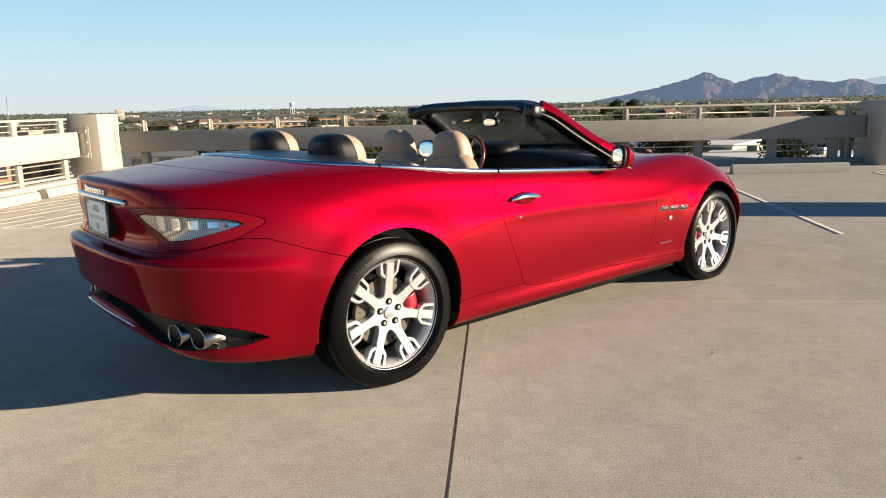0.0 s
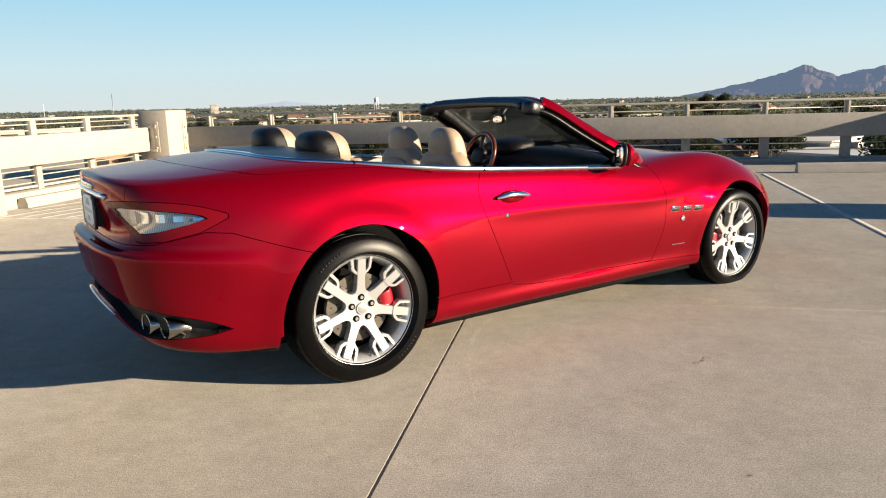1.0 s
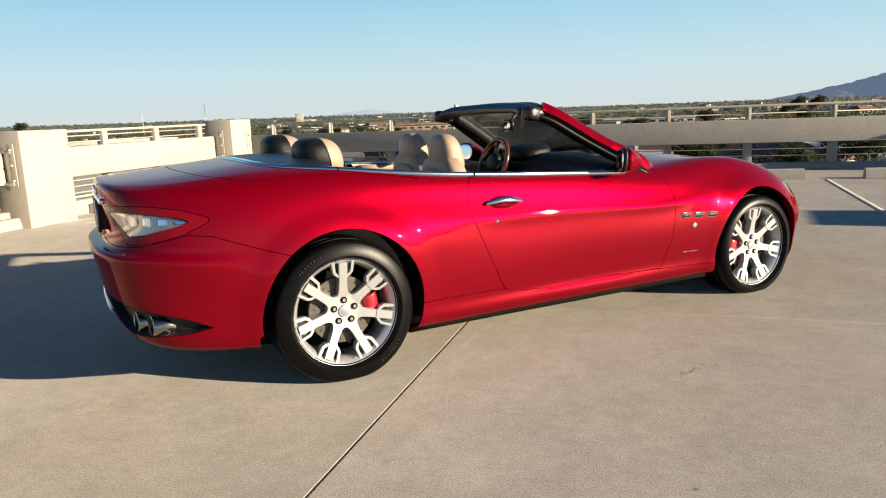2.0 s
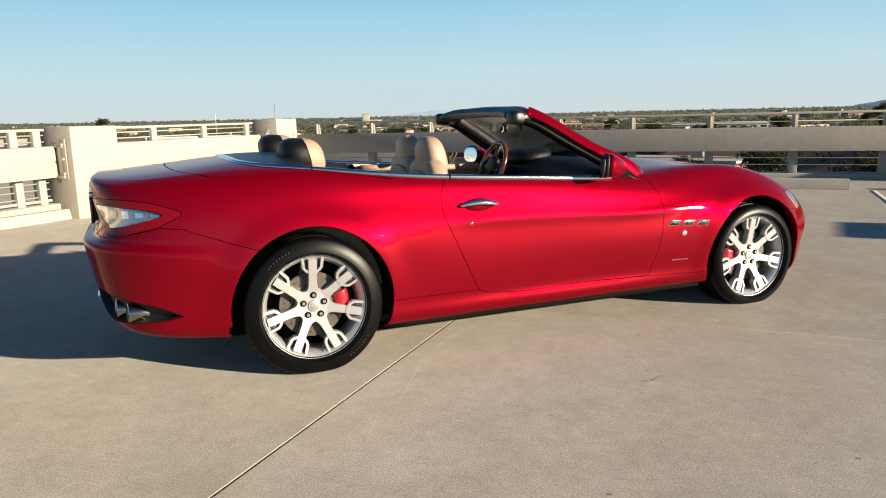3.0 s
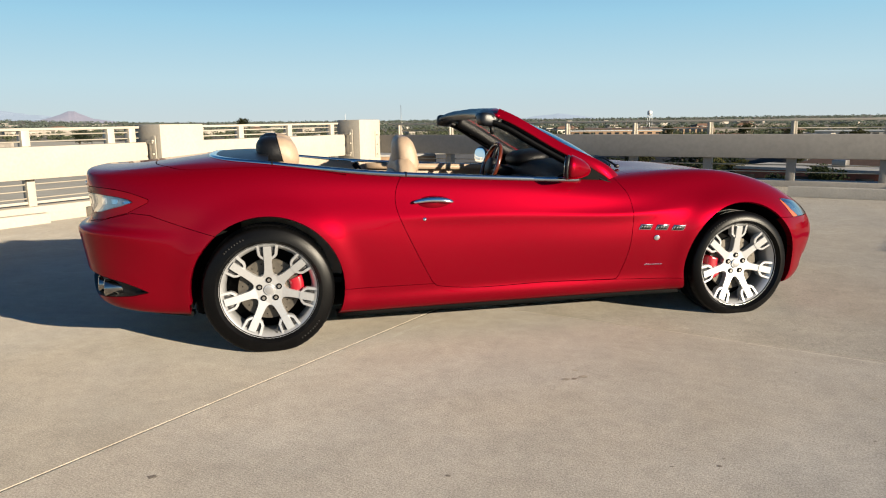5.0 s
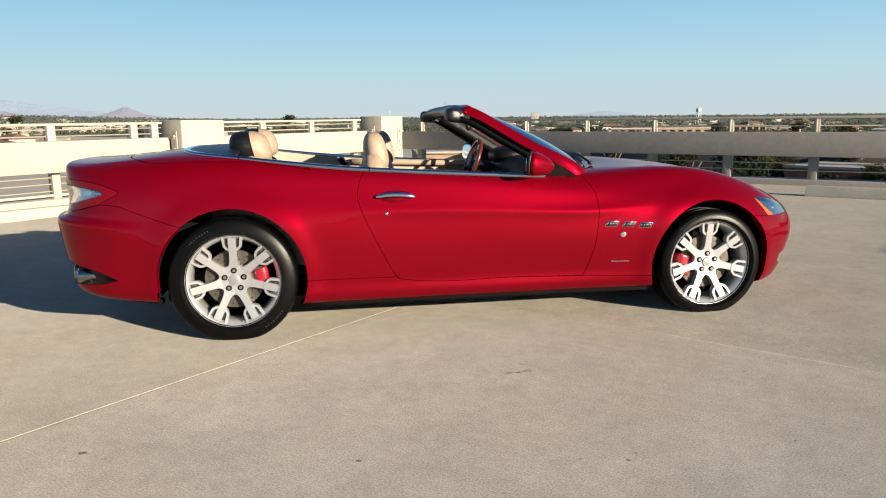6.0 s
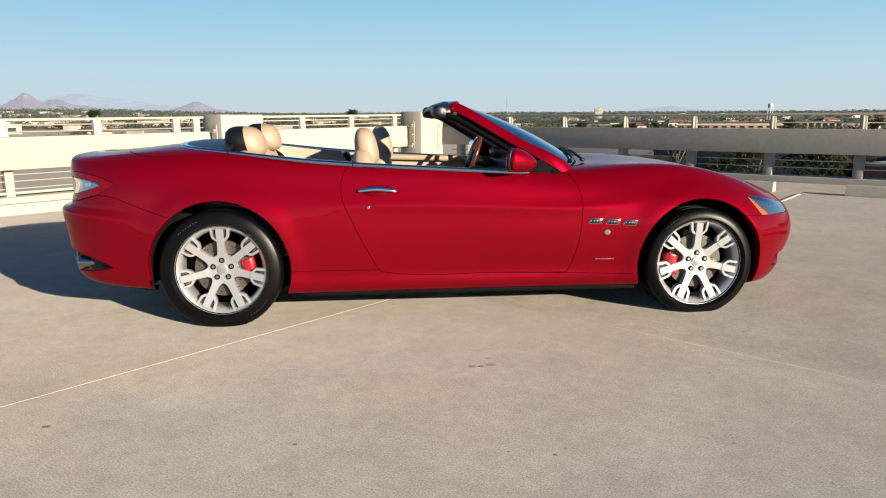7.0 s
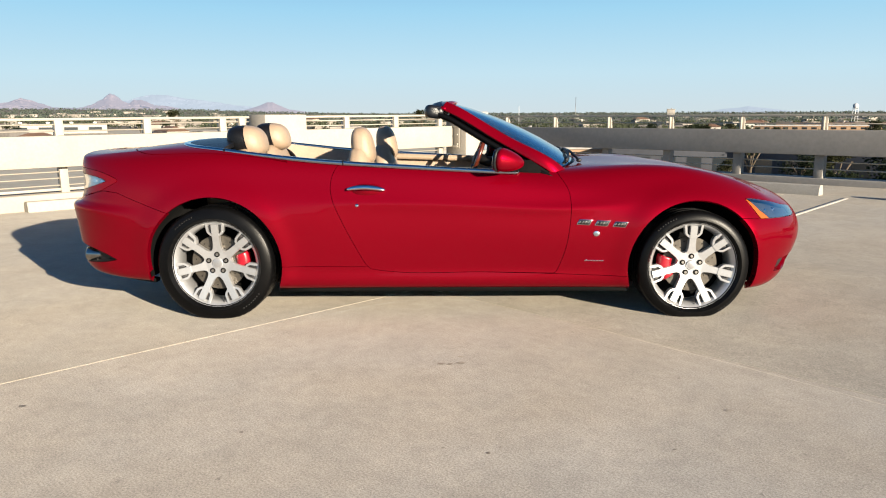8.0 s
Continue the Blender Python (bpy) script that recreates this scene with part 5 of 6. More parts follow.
# rear: chrome bar, lettering bars, plate
def tail_point(y, z):
    near = np.argsort((np.abs(SK_V[:, 1]) - abs(y)) ** 2 + (SK_V[:, 2] - z) ** 2 + 10.0 * (SK_V[:, 0] > -0.5))[:4]
    return Vector((float(SK_V[near, 0].mean()) - 0.001, y, z))


part("chrome_bar", sweep([tail_point(y, 0.938) for y in np.linspace(-0.36, 0.36, 25)], [(-0.012, -0.012), (0.008, -0.012), (0.02, 0.004), (0.004, 0.014), (-0.012, 0.012)]), CHROME, car, "chrome bar over the plate")
for i, w in enumerate((0.030, 0.026, 0.022, 0.022, 0.026, 0.026, 0.018, 0.010)):
    y = 0.14 - i * 0.038
    p = tail_point(y, 0.968)
    part("letter_bar", boxed(p.x - 0.009, p.x + 0.004, y - w / 2, y + w / 2, 0.956, 0.984 + (0.006 if i == 0 else 0), bevel=0.002), CHROME, car)
pl = part("number_plate", boxed(-1.024, -1.017, -0.155, 0.155, 0.775, 0.925, bevel=0.003), PLATE, car, "white dealer number plate with pale print")
part("plate_frame", sweep([(-1.020, -0.158, 0.772), (-1.020, 0.158, 0.772), (-1.020, 0.158, 0.928), (-1.020, -0.158, 0.928)], [(-0.006, -0.007), (0.006, -0.007), (0.006, 0.007), (-0.006, 0.007)], closed=True, up=(1, 0, 0)), STEEL, pl)
part("plate_mount", boxed(-1.018, -0.975, -0.15, 0.15, 0.778, 0.922), BLACK, pl)
for y0, y1, z0, z1, mm in ((-0.05, 0.05, 0.872, 0.892, PLATEGREY), (-0.035, 0.035, 0.892, 0.905, PLATEGREY), (-0.11, 0.11, 0.838, 0.856, PLATEPALE), (-0.02, 0.02, 0.795, 0.82, PLATEGREY)):
    part("print_bar", boxed(-1.0252, -1.023, y0, y1, z0, z1), mm, pl)
for y in (-0.12, 0.12):
    for z in (0.785, 0.915):
        part("screw", lathe([(0.001, -0.003), (0.006, -0.003), (0.007, 0.0)], 10, "x", m=Matrix.Translation((-1.024, y, z))), STEEL, pl)
low = [Vector(p) for p in stretch(rings[2])[:COLS // 2:3] if p[1] > -0.37]
part("lower_strip", sweep([Vector((p.x - 0.003, -p.y, p.z - 0.006)) for p in low[:0:-1]] + [Vector((p.x - 0.003, p.y, p.z - 0.006)) for p in low], [(-0.008, -0.004), (0.008, -0.004), (0.008, 0.004), (-0.008, 0.004)]), SATIN, car, "thin chrome strip on the lower bumper")
for s in (1, -1):
    ex = new("exhaust")
    ex.parent = car
    for ey, exx in ((-0.60, -0.905), (-0.715, -0.852)):
        mm = pose(exx, ey, 0.386, 0, 2, 6)
        part("tailpipe", sided(lathe([(0.0435, -0.022), (0.045, -0.028), (0.048, -0.024), (0.048, 0.17), (0.0435, 0.17), (0.0435, 0.03)], 36, "x", m=mm @ Matrix.Diagonal((1, 1.30, 0.98, 1))), s), PIPE, ex, "oval polished tailpipe")
        part("pipe_inside", sided(lathe([(0.001, 0.03), (0.0436, 0.03), (0.0436, 0.16)], 24, "x", m=mm @ Matrix.Diagonal((1, 1.30, 0.98, 1))), s), UNDER, ex)

# black lip under the rear bumper's corners
sel = [i for i in range(0, COLS, 4) if 0.45 < along[i] < T(-0.41, -0.86) + 0.02]
for s in (1, -1):
    part("bumper_lip", sided(sweep([Vector(stretch(rings[1][i])) * 0.6 + Vector(stretch(rings[0][i])) * 0.4 for i in sel], [(-0.035, -0.014), (0.022, -0.014), (0.022, 0.010), (-0.035, 0.010)]), s), UNDER, car, "black lower bumper lip")

# underbody and wheel housings
part("underbody", boxed(-0.42, 3.5, -0.66, 0.66, 0.175, 0.34, bevel=0.03), UNDER, car, "black underbody")
part("engine_bay_floor", boxed(2.35, 3.28, -0.56, 0.56, 0.34, 0.74, bevel=0.05), UNDER, car)
part("rear_floor", boxed(-0.74, -0.40, -0.60, 0.60, 0.30, 0.36, bevel=0.02), UNDER, car)
part("boot_box", boxed(-0.82, -0.2, -0.60, 0.60, 0.34, 0.92, bevel=0.05), UNDER, car)
for cx, cz, ra in AXLES.values():
    for s in (1, -1):
        arc = [(cx + (ra + 0.004) * math.cos(a), cz + 0.005 + (ra + 0.004) * math.sin(a)) for a in np.linspace(radians(-12), radians(192), 40)]
        bm = bmesh.new()
        lip = np.array([on_side(x, max(z, 0.30))[0].y + 0.02 for x, z in arc])
        lip = np.convolve(np.pad(lip, 4, "edge"), np.ones(9) / 9, "valid")
        rows = [[bm.verts.new((x, float(y), z)) for (x, z), y in zip(arc, ys)] for ys in (lip, [-0.55] * 40)]
        for i in range(39):
            bm.faces.new((rows[0][i], rows[0][i + 1], rows[1][i + 1], rows[1][i]))
        bm.faces.new(rows[1])
        part("wheel_housing", sided(bm, s), UNDER, car, "black wheel housing", smooth=True)


# wheels
def spoke_bar(ang, outline, y_of, back, bm):
    """A spoke: an outline of (radius, across), its face at y_of(radius), going back by a depth, about the y axis."""
    c, s = math.cos(ang), math.sin(ang)
    pos = lambda r, t, y: (r * c - t * s, y, r * s + t * c)
    top = [bm.verts.new(pos(r, t, y_of(r))) for r, t in outline]
    mid = [bm.verts.new(pos(r, t * 1.05 + 0.0015 * (1 if t > 0 else -1), y_of(r) + 0.005)) for r, t in outline]
    low = [bm.verts.new(pos(r, t, y_of(r) + back)) for r, t in outline]
    bm.faces.new(top)
    n = len(outline)
    for a, b in ((top, mid), (mid, low)):
        for i in range(n):
            bm.faces.new((a[i], b[i], b[(i + 1) % n], a[(i + 1) % n]))
    return bm


def tyre_mesh(r, rim):
    """A tyre a little larger than its standing height, flattened where it meets the deck."""
    foot, r = -r, r + 0.014
    half = 0.128
    prof = [(rim - 0.012, half - 0.03), (rim + 0.004, half - 0.006), (rim + 0.010, half - 0.001), (rim + 0.012, half + 0.004), (rim + 0.016, half + 0.008), (rim + 0.024, half + 0.007), (r - 0.020, half + 0.007 - 0.22 * (r - rim - 0.044)), (r - 0.007, half - 0.014), (r - 0.001, half - 0.03)]
    tread = []
    for y in (0.062, 0.0, -0.062):
        tread += [(r, y + 0.007), (r - 0.007, y + 0.006), (r - 0.007, y - 0.006), (r, y - 0.007)]
    bm = lathe(prof + tread + [(a, -b) for a, b in prof[::-1]], 240)
    # cross cuts on the two shoulders
    bm.verts.ensure_lookup_table()
    for k in (8, 21):
        for i in range(240):
            if i % 4 == 0:
                vtx = bm.verts[k * 240 + i]
                f = 0.989
                vtx.co.x *= f
                vtx.co.z *= f
    for vtx in bm.verts:
        deep = foot + 0.02 - vtx.co.z
        if deep > 0:
            vtx.co.z = foot + 0.0204 - (deep - 12.1 * deep * deep)
    return bm


RIM = 0.272
face_y = lambda r: -0.070 - 0.034 * (r - 0.03) / 0.23
MESHES, POCKETS = {}, {}
bm = lathe([(RIM - 0.004, 0.10), (RIM - 0.022, 0.09), (RIM - 0.038, 0.0), (RIM - 0.036, -0.055), (RIM - 0.030, -0.076), (RIM - 0.010, -0.102), (RIM - 0.006, -0.104), (RIM - 0.004, -0.111), (RIM + 0.003, -0.113), (RIM + 0.005, -0.108), (RIM - 0.001, -0.10)], 120)
MESHES["barrel"] = (sharp(bm, 50), SILVER)
for i in range(7):
    a = math.pi / 2 + i * 2 * math.pi / 7
    bm = bmesh.new()
    half = [(0.03, 0.0365), (0.066, 0.0375), (0.080, 0.0305), (0.095, 0.0235), (0.115, 0.0205), (0.150, 0.0195), (0.190, 0.0195)]
    spoke_bar(a, [(r, -t) for r, t in half] + half[::-1], lambda r: face_y(r) + 0.004 + 0.10 * (r - 0.03) * max(0.0, 0.20 - r), 0.044, bm)
    spoke_bar(a, [(0.168, -0.0205), (0.248, -0.0200), (0.248, 0.0200), (0.168, 0.0205)], lambda r: face_y(r) + 0.001, 0.046, bm)
    for k in (1, -1):
        pts = [(0.262, 0.058), (0.262, 0.0455), (0.204, 0.0385), (0.194, 0.031), (0.184, 0.018), (0.170, 0.018), (0.182, 0.037), (0.198, 0.0495)]
        pts = [(r, t * k) for r, t in (pts if k > 0 else pts[::-1])]
        spoke_bar(a, pts, lambda r: face_y(r) + 0.005, 0.042, bm)
    for k in (1, -1):
        pts = [(0.258, 0.046), (0.258, 0.020), (0.188, 0.020), (0.206, 0.040)]
        pts = [(r, t * k) for r, t in (pts if k > 0 else pts[::-1])]
        pocket_bm = POCKETS.setdefault(2 * i + (k < 0), bmesh.new())
        spoke_bar(a, pts, lambda r: face_y(r) + 0.022, 0.006, pocket_bm)
    MESHES["spoke" + "." * (i > 0) + str(i) * (i > 0)] = (sharp(bm, 30), SILVER)
for i, bm in POCKETS.items():
    MESHES["spoke_pocket" + "." * (i > 0) + str(i) * (i > 0)] = (bm, POCKET)
bm = lathe([(0.001, -0.078), (0.028, -0.078), (0.031, -0.075), (0.032, -0.070), (0.058, -0.071), (0.086, -0.072), (0.090, -0.066), (0.090, -0.03)], 56)
MESHES["hub"] = (sharp(bm, 40), SILVER)
bm = lathe([(0.001, -0.0795), (0.021, -0.0795), (0.0245, -0.0785)], 32)
MESHES["hub_cap"] = (bm, CAP)
bm = lathe([(0.055, -0.035), (0.150, -0.035), (0.170, -0.035), (0.170, -0.01), (0.055, -0.01)], 72)
MESHES["brake_disc"] = (sharp(bm, 40), DISC)
hole = lathe([(0.001, -0.0006), (0.0042, -0.0006), (0.0042, 0.0)], 8)
hole_mesh = bpy.data.meshes.new("drilled_hole")
hole.to_mesh(hole_mesh)
hole.free()
hole_mesh.materials.append(UNDER)
# raised lettering on the sidewall, as plain bars
rnd = random.Random(31)
for key, start in (("sidewall_lettering", 112), ("sidewall_lettering.1", 300)):
    bm = bmesh.new()
    a = radians(start)
    for i in range(8):
        wide = rnd.choice((0.012, 0.016, 0.019)) / 0.319
        box(bm, -0.0058, 0.0058, -0.0008, 0.002, -0.007, 0.007, m=Matrix.Rotation(-(a + wide / 2), 4, "Y") @ Matrix.Translation((0.319, -0.1300, 0)) @ Matrix.Rotation(radians(90), 4, "Y"))
        a += wide * 1.25
    MESHES[key] = (bm, LETTERING)
bm = lathe([(0.001, -0.055), (0.062, -0.055), (0.066, -0.04), (0.066, 0.0)], 40)
MESHES["disc_bell"] = (sharp(bm, 40), DISC)
bm = lathe([(RIM - 0.03, 0.06), (0.001, 0.06)], 48)
MESHES["backing"] = (bm, UNDER)
bolt = lathe([(0.001, -0.005), (0.0085, -0.005), (0.0095, 0.003), (0.011, 0.004), (0.011, 0.0)], 12)
bolt_mesh = bpy.data.meshes.new("bolt")
bolt.to_mesh(bolt_mesh)
bolt.free()
bolt_mesh.materials.append(STEEL)
pocket = lathe([(0.0165, -0.0035), (0.0165, 0.0), (0.001, 0.0)], 16)
pocket_mesh = bpy.data.meshes.new("bolt_pocket")
pocket.to_mesh(pocket_mesh)
pocket.free()
pocket_mesh.materials.append(UNDER)
for key, (bm, m) in list(MESHES.items()):
    me = bpy.data.meshes.new(key)
    bm.to_mesh(me)
    bm.free()
    me.shade_smooth()
    me.materials.append(m)
    MESHES[key] = me
for key, (cx, r, ra) in AXLES.items():
    tm = bpy.data.meshes.new("tyre")
    bm = sharp(tyre_mesh(r, RIM), 40)
    bm.to_mesh(tm)
    bm.free()
    tm.shade_smooth()
    tm.materials.append(RUBBER)
    for s in (1, -1):
        w = new("wheel")
        w.parent = car
        w.matrix_local = pose(cx, -s * 0.797, r, 0, 0, 0 if s > 0 else 180)
        tagged(w, "seven-spoke silver alloy wheel with black tyre")
        for name, me in [("tyre", tm)] + list(MESHES.items()):
            o = new(name.split(".")[0], me)
            o.parent = w
        for i in range(5):
            a = math.pi / 2 + i * 2 * math.pi / 5
            for nm, me, dy in (("bolt", bolt_mesh, -0.0745), ("bolt_pocket", pocket_mesh, -0.0725)):
                o = new(nm, me)
                o.parent = w
                o.location = (0.056 * math.cos(a), dy, 0.056 * math.sin(a))
        for i in range(48):  # the disc is drilled in three staggered rings
            a, rr = i * 2 * math.pi / 48, (0.092, 0.118, 0.146)[i % 3]
            o = new("drilled_hole", hole_mesh)
            o.parent = w
            o.location = (rr * math.cos(a), -0.035, rr * math.sin(a))
        front = key == "front"
        mid = radians(188 if front else 8)
        if s < 0:
            mid = math.pi - mid
        bm = bmesh.new()
        arc = [mid + radians(d) for d in np.linspace(*((-26, 24) if front else (-14, 14)), 11)]
        sec = [(0.115, -0.050), (0.135, -0.062), (0.172, -0.062), (0.192, -0.048), (0.192, 0.02), (0.115, 0.02)]
        rows = [[bm.verts.new((rr * math.cos(a), y, rr * math.sin(a))) for rr, y in sec] for a in arc]
        for p0, p1 in zip(rows, rows[1:]):
            for i in range(6):
                bm.faces.new((p0[i], p0[(i + 1) % 6], p1[(i + 1) % 6], p1[i]))
        bm.faces.new(rows[0])
        bm.faces.new(rows[-1])
        bmesh.ops.recalc_face_normals(bm, faces=bm.faces)
        bmesh.ops.bevel(bm, geom=[e for e in bm.edges if e.calc_face_angle(0) > 0.5], offset=0.004, segments=1, affect="EDGES")
        part("brake_caliper", sharp(bm, 40), CALIPER, w, "red brake caliper")
        part("valve", lathe([(0.003, 0.0), (0.003, 0.03), (0.001, 0.032)], 8, "z", m=pose(0.03, -0.088, -0.246, -20)), BLACK, w)

# windscreen: red pillars and header, black seal, glass
BASE = spline(line("2.03,-.735,.90 2.13,-.66,.915 2.25,-.42,.94 2.32,0,.955"), 30)
TOPE = spline(line("1.43,-.565,1.285 1.455,-.50,1.302 1.49,-.3,1.318 1.505,0,1.324"), 30)
BASE = np.concatenate([BASE, (BASE * [1, -1, 1])[-2::-1]])
TOPE = np.concatenate([TOPE, (TOPE * [1, -1, 1])[-2::-1]])
ws = new("windscreen")
ws.parent = car
bm = bmesh.new()
N = 18
for lift in (0.0, 0.004):
    rows = []
    for k in range(N + 1):
        f = k / N
        bulge = 0.035 * 4 * f * (1 - f)
        rows.append([bm.verts.new(Vector(b * (1 - f) + t * f) + Vector((0.42, 0, 0.9)) * (bulge + lift)) for b, t in zip(BASE, TOPE)])
    for a, b in zip(rows, rows[1:]):
        for i in range(len(a) - 1):
            q = (a[i], a[i + 1], b[i + 1], b[i])
            bm.faces.new(q if lift == 0 else q[::-1])
glass = part("glass", bm, GLASS, ws, "clear windscreen glass")
glass.visible_shadow = False
for s in (1, -1):
    pil = spline(line("2.20,-.70,.842 2.09,-.735,.935 1.86,-.685,1.055 1.62,-.625,1.195 1.47,-.59,1.280 1.42,-.572,1.303"), 40)
    section = [(0.036, -0.016), (0.034, 0.034), (-0.004, 0.036), (-0.014, 0.030), (-0.040, -0.012), (-0.038, -0.018)]
    bm = sweep(pil, section)
    for i, vtx in enumerate(list(bm.verts)):  # it widens downwards into its foot
        if i % 6 in (0, 4, 5):
            vtx.co.z -= 0.042 * max(0.0, 1 - (i // 6) / 17)
    part("pillar", sided(sharp(bm, 50), s), PAINT, ws)
    sea = spline(line("2.09,-.762,.868 2.01,-.741,.911 1.81,-.679,1.024 1.57,-.618,1.164 1.42,-.582,1.246 1.345,-.56,1.268"), 40)
    part("pillar_trim", sided(sweep([(x - 0.012, y - 0.034, z - 0.004) for x, y, z in sea[4:-6]], circle(0.006, 8)), s), SATIN, ws, "thin chrome pillar trim")
    part("pillar_seal", sided(sweep(sea, [(0.026, -0.024), (0.032, 0.0), (0.020, 0.012), (-0.045, 0.012), (-0.045, -0.012), (-0.010, -0.026)]), s), RUBBER, ws, "black rubber pillar seal")
for s in (1, -1):
    lin = spline(line("2.12,-.70,.90 1.86,-.648,1.035 1.62,-.588,1.175 1.46,-.545,1.262"), 30)
    part("pillar_lining", sided(sweep(lin, [(0.012, -0.036), (0.030, 0.0), (0.016, 0.046), (-0.034, 0.056), (-0.042, 0.0), (-0.024, -0.036)]), s), DARKLEATHER, ws, "black inner pillar lining")
head = spline(line("1.39,-.60,1.288 1.42,-.52,1.315 1.455,-.30,1.334 1.467,0,1.34"), 24)
head = np.concatenate([head, (head * [1, -1, 1])[-2::-1]])
part("header", sweep(head, [(-0.045, -0.012), (0.03, -0.014), (0.04, 0.004), (0.02, 0.012), (-0.045, 0.008)][::-1]), PAINT, ws, "red windscreen header")
pad = [(x - 0.045, y, z - 0.018) for x, y, z in head]
part("header_pad", sweep(pad, [(-0.055, -0.035), (0.05, -0.04), (0.065, 0.0), (0.045, 0.022), (-0.01, 0.027), (-0.045, 0.018), (-0.062, -0.008)][::-1]), COVER, ws, "padded black header seal")
for s in (1, -1):
    part("latch_cap", sided(blob(0.062, 0.050, 0.043, 3.2, pose(1.352, -0.572, 1.272, 0, 8, 12)), s), COVER, ws)
roll = [(x - 0.102, y * 0.98, z - 0.030) for x, y, z in head]
part("header_roll", sweep(roll[3:-3], circle(0.020, 12)), COVER, ws, "glossy black seal roll")
# interior mirror
im = part("interior_mirror", blob(0.018, 0.098, 0.034, 3, pose(1.56, 0, 1.205, 0, -6, -16)), BLACK, car, "black interior mirror")
part("mirror_glass", blob(0.003, 0.088, 0.026, 3, pose(1.5435, 0.005, 1.203, 0, -6, -16)), MIRRORGLASS, im)
part("stalk", sweep([(1.57, 0, 1.22), (1.60, 0, 1.25), (1.62, 0, 1.272)], circle(0.012)), BLACK, im)
# wipers and cowl
part("cowl", sweep([(2.36 - 0.28 * y * y, y, 0.935 - 0.06 * y * y) for y in np.linspace(-0.62, 0.62, 25)], [(-0.10, -0.02), (0.10, -0.02), (0.09, 0.004), (-0.09, 0.008)]), BLACK, car, "black cowl grille")
for i0, i1, ia in ((10, 31, 14), (30, 51, 34)):
    f_of = lambda i: 0.02 + 0.05 * (i - i0) / (i1 - i0) if i0 < 20 else 0.07 - 0.04 * (i - i0) / (i1 - i0)
    run = [Vector(BASE[i] * (1 - f_of(i)) + TOPE[i] * f_of(i)) + Vector((0.42, 0, 0.9)) * (0.14 * f_of(i) + 0.022) for i in range(i0, i1)]
    wp = part("wiper", sweep(run, [(-0.008, -0.014), (0.008, -0.014), (0.006, 0.010), (-0.006, 0.010)]), BLACK, car, "black wiper")
    foot = Vector(BASE[ia]) + Vector((0.06, 0.0, 0.012))
    part("wiper_arm", sweep([foot, foot + Vector((-0.01, 0.03, 0.014)), run[9] + Vector((0.012, 0, 0.016)), run[13] + Vector((0, 0, 0.014))], circle(0.008, 8)), BLACK, wp)
    part("pivot_cap", blob(0.017, 0.017, 0.013, 2.4, Matrix.Translation(foot)), BLACK, wp)

# cabin: walls, floor, seats
inner = [(x, y) for x, y in CABIN_LINE if x < 2.2]
bm = bmesh.new()
prof = ((0.985, -0.010), (0.975, -0.05), (0.955, -0.10), (0.94, -0.25), (0.92, -0.62))
rows = [[bm.verts.new((0.9 + (x - 0.9) * k if x < 0.9 else x, y * k, on_top(x, y) + dz)) for x, y in inner] for k, dz in prof]
for a, b in zip(rows, rows[1:]):
    for i in range(len(a) - 1):
        bm.faces.new((a[i], a[i + 1], b[i + 1], b[i]))
for s in (1, -1):
    b2 = bm.copy()
    part("side_trim", sided(b2, s), TAN, car, "tan leather side trim")
bm.free()
part("cabin_floor", boxed(-0.1, 2.2, -0.70, 0.70, 0.33, 0.36), DARKLEATHER, car, "dark carpet floor")
part("tunnel", boxed(0.35, 2.0, -0.13, 0.13, 0.36, 0.66, bevel=0.04), TAN, car, "tan centre tunnel")
for s in (1, -1):
    part("door_cap", sided(sweep([(x, -0.735, 0.942 - 0.035 * (x - 0.8)) for x in np.linspace(0.75, 2.0, 10)], [(-0.02, -0.03), (0.03, -0.03), (0.03, 0.008), (-0.01, 0.012)]), s), TAN, car)
    part("wood_trim", sided(sweep([(x, -0.690, 0.825 - 0.03 * (x - 0.8)) for x in np.linspace(0.95, 1.9, 10)], [(-0.008, -0.02), (0.012, -0.02), (0.012, 0.02), (-0.008, 0.02)]), s), WOOD, car, "polished wood door trim")


def front_seat(s):
    seat = new("front_seat")
    seat.parent = car
    y, dx = (-0.37, 0.0) if s > 0 else (0.275, 0.10)
    seat.location.x = dx
    part("cushion", blob(0.27, 0.25, 0.09, 4, pose(1.18, y, 0.54, 0, -6)), TAN, seat)
    part("backrest", blob(0.075, 0.255, 0.30, 3.6, pose(0.90, y, 0.76, 0, -14), shape=lambda a, b, c: (a - 0.25 * b * b + 0.1 * c * c, b * (1 - 0.35 * max(c, 0)), c)), TAN, seat)
    for k in (1, -1):
        part("bolster", blob(0.07, 0.05, 0.22, 3, pose(0.95, y + 0.20 * k, 0.68, 0, -14)), TAN, seat)
    taper = lambda a, b, c: (a * (1 - 1.0 * (c + 0.12)) - 0.10 * c, b * (1 - 0.75 * (c + 0.12)), c)
    part("headrest", blob(0.086, 0.152, 0.124, 2.8, pose(0.866, y, 1.052, 0, -2), shape=taper, n=40), TAN, seat, "tan leather headrest")
    part("headrest_base", blob(0.062, 0.13, 0.035, 3, pose(0.862, y, 0.940)), TAN, seat)
    part("back_shell", blob(0.03, 0.20, 0.24, 3.5, pose(0.835, y, 0.74, 0, -14)), TAN, seat)
    return seat


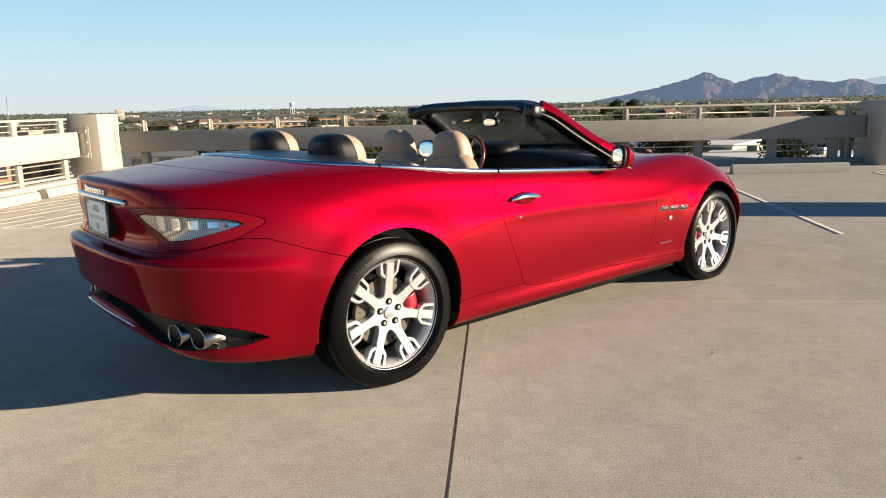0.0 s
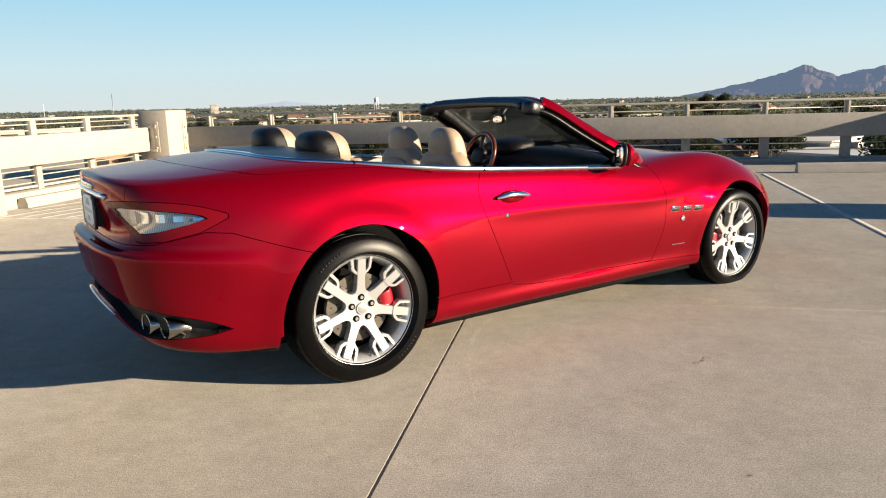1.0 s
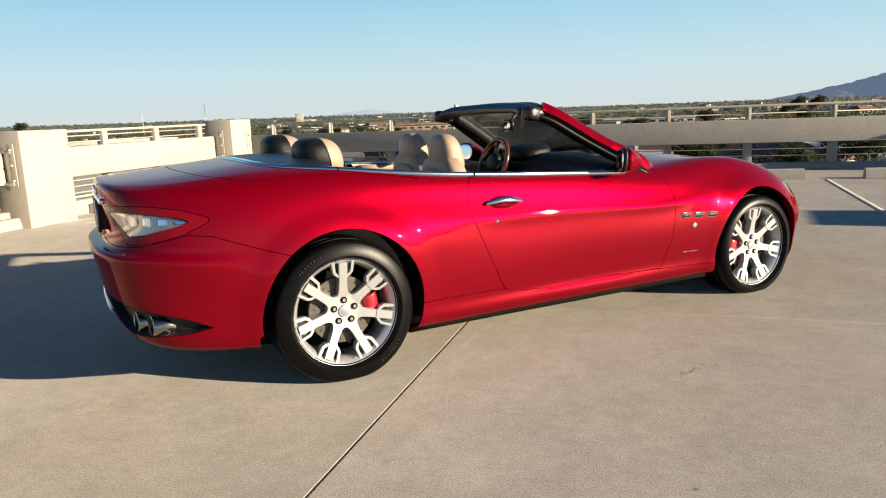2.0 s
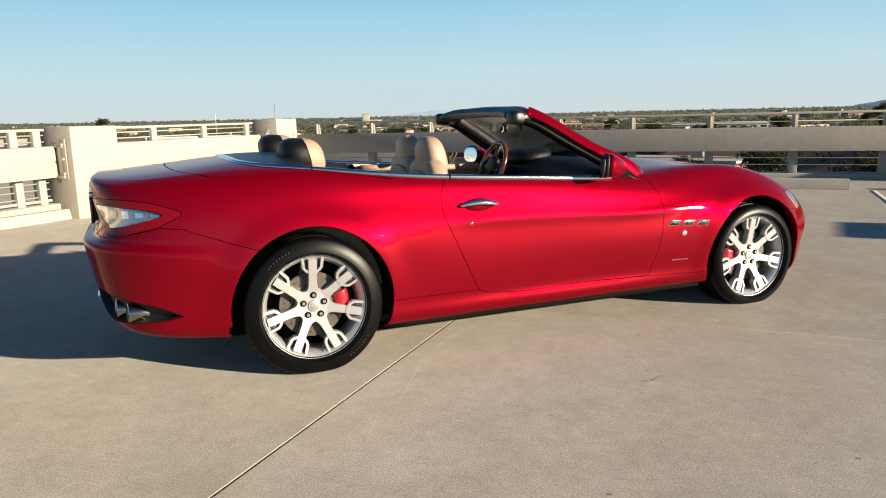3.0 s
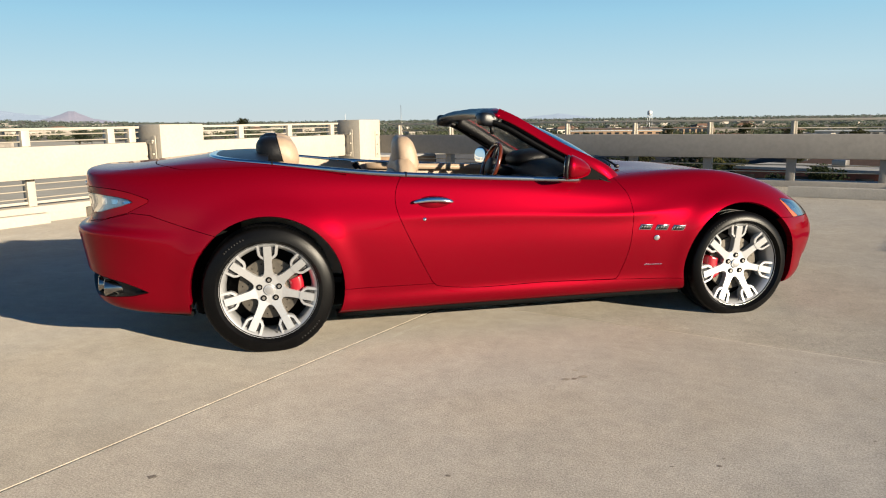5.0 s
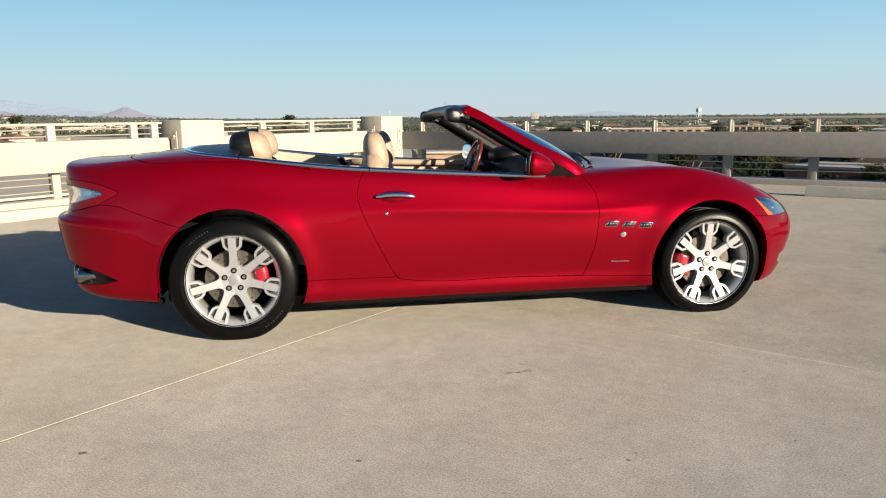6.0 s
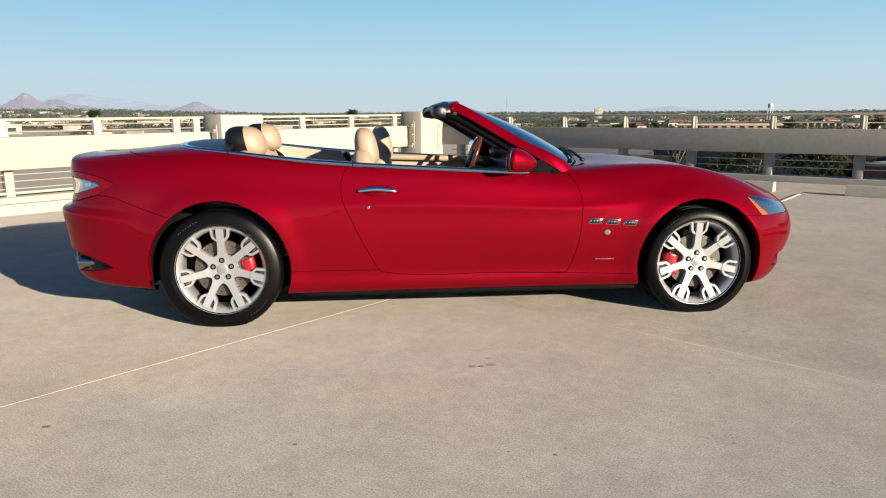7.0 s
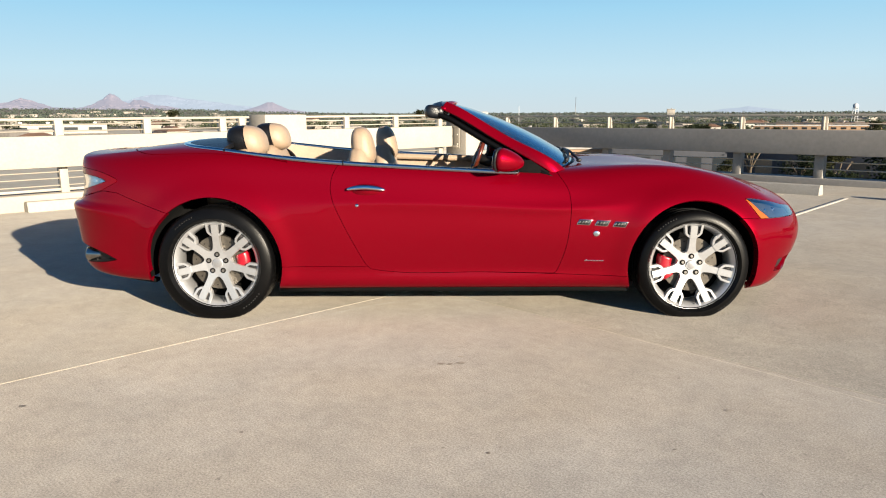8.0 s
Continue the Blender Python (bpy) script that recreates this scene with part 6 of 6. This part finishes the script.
def rear_seat(s):
    seat = new("rear_seat")
    seat.parent = car
    y = -0.345 * s
    top = 1.090 if s > 0 else 1.102
    part("cushion", blob(0.25, 0.27, 0.08, 4, pose(0.42, y, 0.55, 0, -8)), TAN, seat)
    part("backrest", blob(0.08, 0.28, 0.28, 4, pose(0.14, y, 0.77, 0, -16)), TAN, seat)
    # one pad, its back half a black shell, its front half tan leather
    pad = lambda a, b, c: (a - 0.25 * c, b * (1 - 0.9 * max(c, 0) - 0.3 * max(-c, 0)), c - 0.9 * max(-a, 0) ** 2)
    for name, material, keep, label in (("headrest", TAN, 1, "tan leather headrest"), ("headrest_shell", DARKLEATHER, -1, "black headrest back shell")):
        bm = blob(0.122, 0.158, 0.100, 2.9, pose(0.085, y, top, 0, 2), shape=pad, n=40)
        cutp = (0.102 + 0.003 * keep, y, top)
        bmesh.ops.bisect_plane(bm, geom=bm.verts[:] + bm.edges[:] + bm.faces[:], plane_co=cutp, plane_no=(1, 0, 0.22), clear_inner=keep > 0, clear_outer=keep < 0)
        edge_loop = [e for e in bm.edges if e.is_boundary]
        bmesh.ops.holes_fill(bm, edges=edge_loop)
        part(name, sharp(bm, 50), material, seat, label)
    part("headrest_piping", blob(0.005, 0.152, 0.097, 2.9, pose(0.102, y, top, 0, -12), n=24), BLACK, seat)
    return seat


for s in (1, -1):
    front_seat(s)
    rear_seat(s)
part("rear_shelf", boxed(-0.12, 0.12, -0.68, 0.68, 0.92, 0.985, bevel=0.03), DARKLEATHER, car)
# seat belts
for s in (1, -1):
    for pts in ([(0.10, -0.62, 0.985), (0.17, -0.54, 0.96), (0.27, -0.46, 0.84), (0.34, -0.42, 0.66)], [(0.66, -0.735, 0.955), (0.70, -0.715, 0.90), (0.74, -0.68, 0.70), (0.78, -0.64, 0.50)]):
        belt = part("seat_belt", sided(sweep(spline(pts, 14), [(-0.023, -0.0015), (0.023, -0.0015), (0.023, 0.0015), (-0.023, 0.0015)], up=(0.6, -0.8, 0.2)), s), CLOTH, car, "black seat belt strap")
    part("belt_guide", sided(blob(0.025, 0.012, 0.012, 3, pose(0.66, -0.735, 0.965, 0, 0, 0)), s), CHROME, belt)
# dashboard and steering wheel
part("dashboard", blob(0.22, 0.69, 0.16, 4, pose(2.06, 0, 0.83), shape=lambda a, b, c: (a - 0.2 * b * b, b, c - 0.35 * max(a, 0) * (c > 0) - 0.09 * b * b)), DARKLEATHER, car, "black leather dashboard")
part("instrument_hood", blob(0.15, 0.21, 0.065, 2.6, pose(1.95, 0.37, 0.985, 0, -6)), DARKLEATHER, car)
part("dash_trim", boxed(1.865, 1.885, -0.62, 0.62, 0.78, 0.83, bevel=0.005), WOOD, car, "wood dashboard strip")
part("centre_stack", boxed(1.72, 1.95, -0.14, 0.14, 0.58, 0.88, bevel=0.03), BLACK, car)
sw = new("steering_wheel")
sw.parent = car
sw.matrix_local = pose(1.66, 0.37, 0.93, 0, -70, 0)
ring = [(0.172 * math.cos(a), 0.172 * math.sin(a), 0) for a in np.linspace(0, 2 * math.pi, 49)[:-1]]
part("rim", sweep(ring, circle(0.0165, 10), closed=True), WOOD, sw, "wood and leather rim")
part("hub", blob(0.065, 0.075, 0.03, 2.8), DARKLEATHER, sw)
for a in (0, 180, 270):
    part("spoke", sweep([(0.05 * math.cos(radians(a)), 0.05 * math.sin(radians(a)), 0), (0.168 * math.cos(radians(a)), 0.168 * math.sin(radians(a)), 0)], [(-0.02, -0.006), (0.02, -0.006), (0.02, 0.006), (-0.02, 0.006)]), BLACK, sw)
part("column", sweep([(0, 0, -0.02), (0, 0, -0.25)], circle(0.04), up=(0, 1, 0)), BLACK, sw)
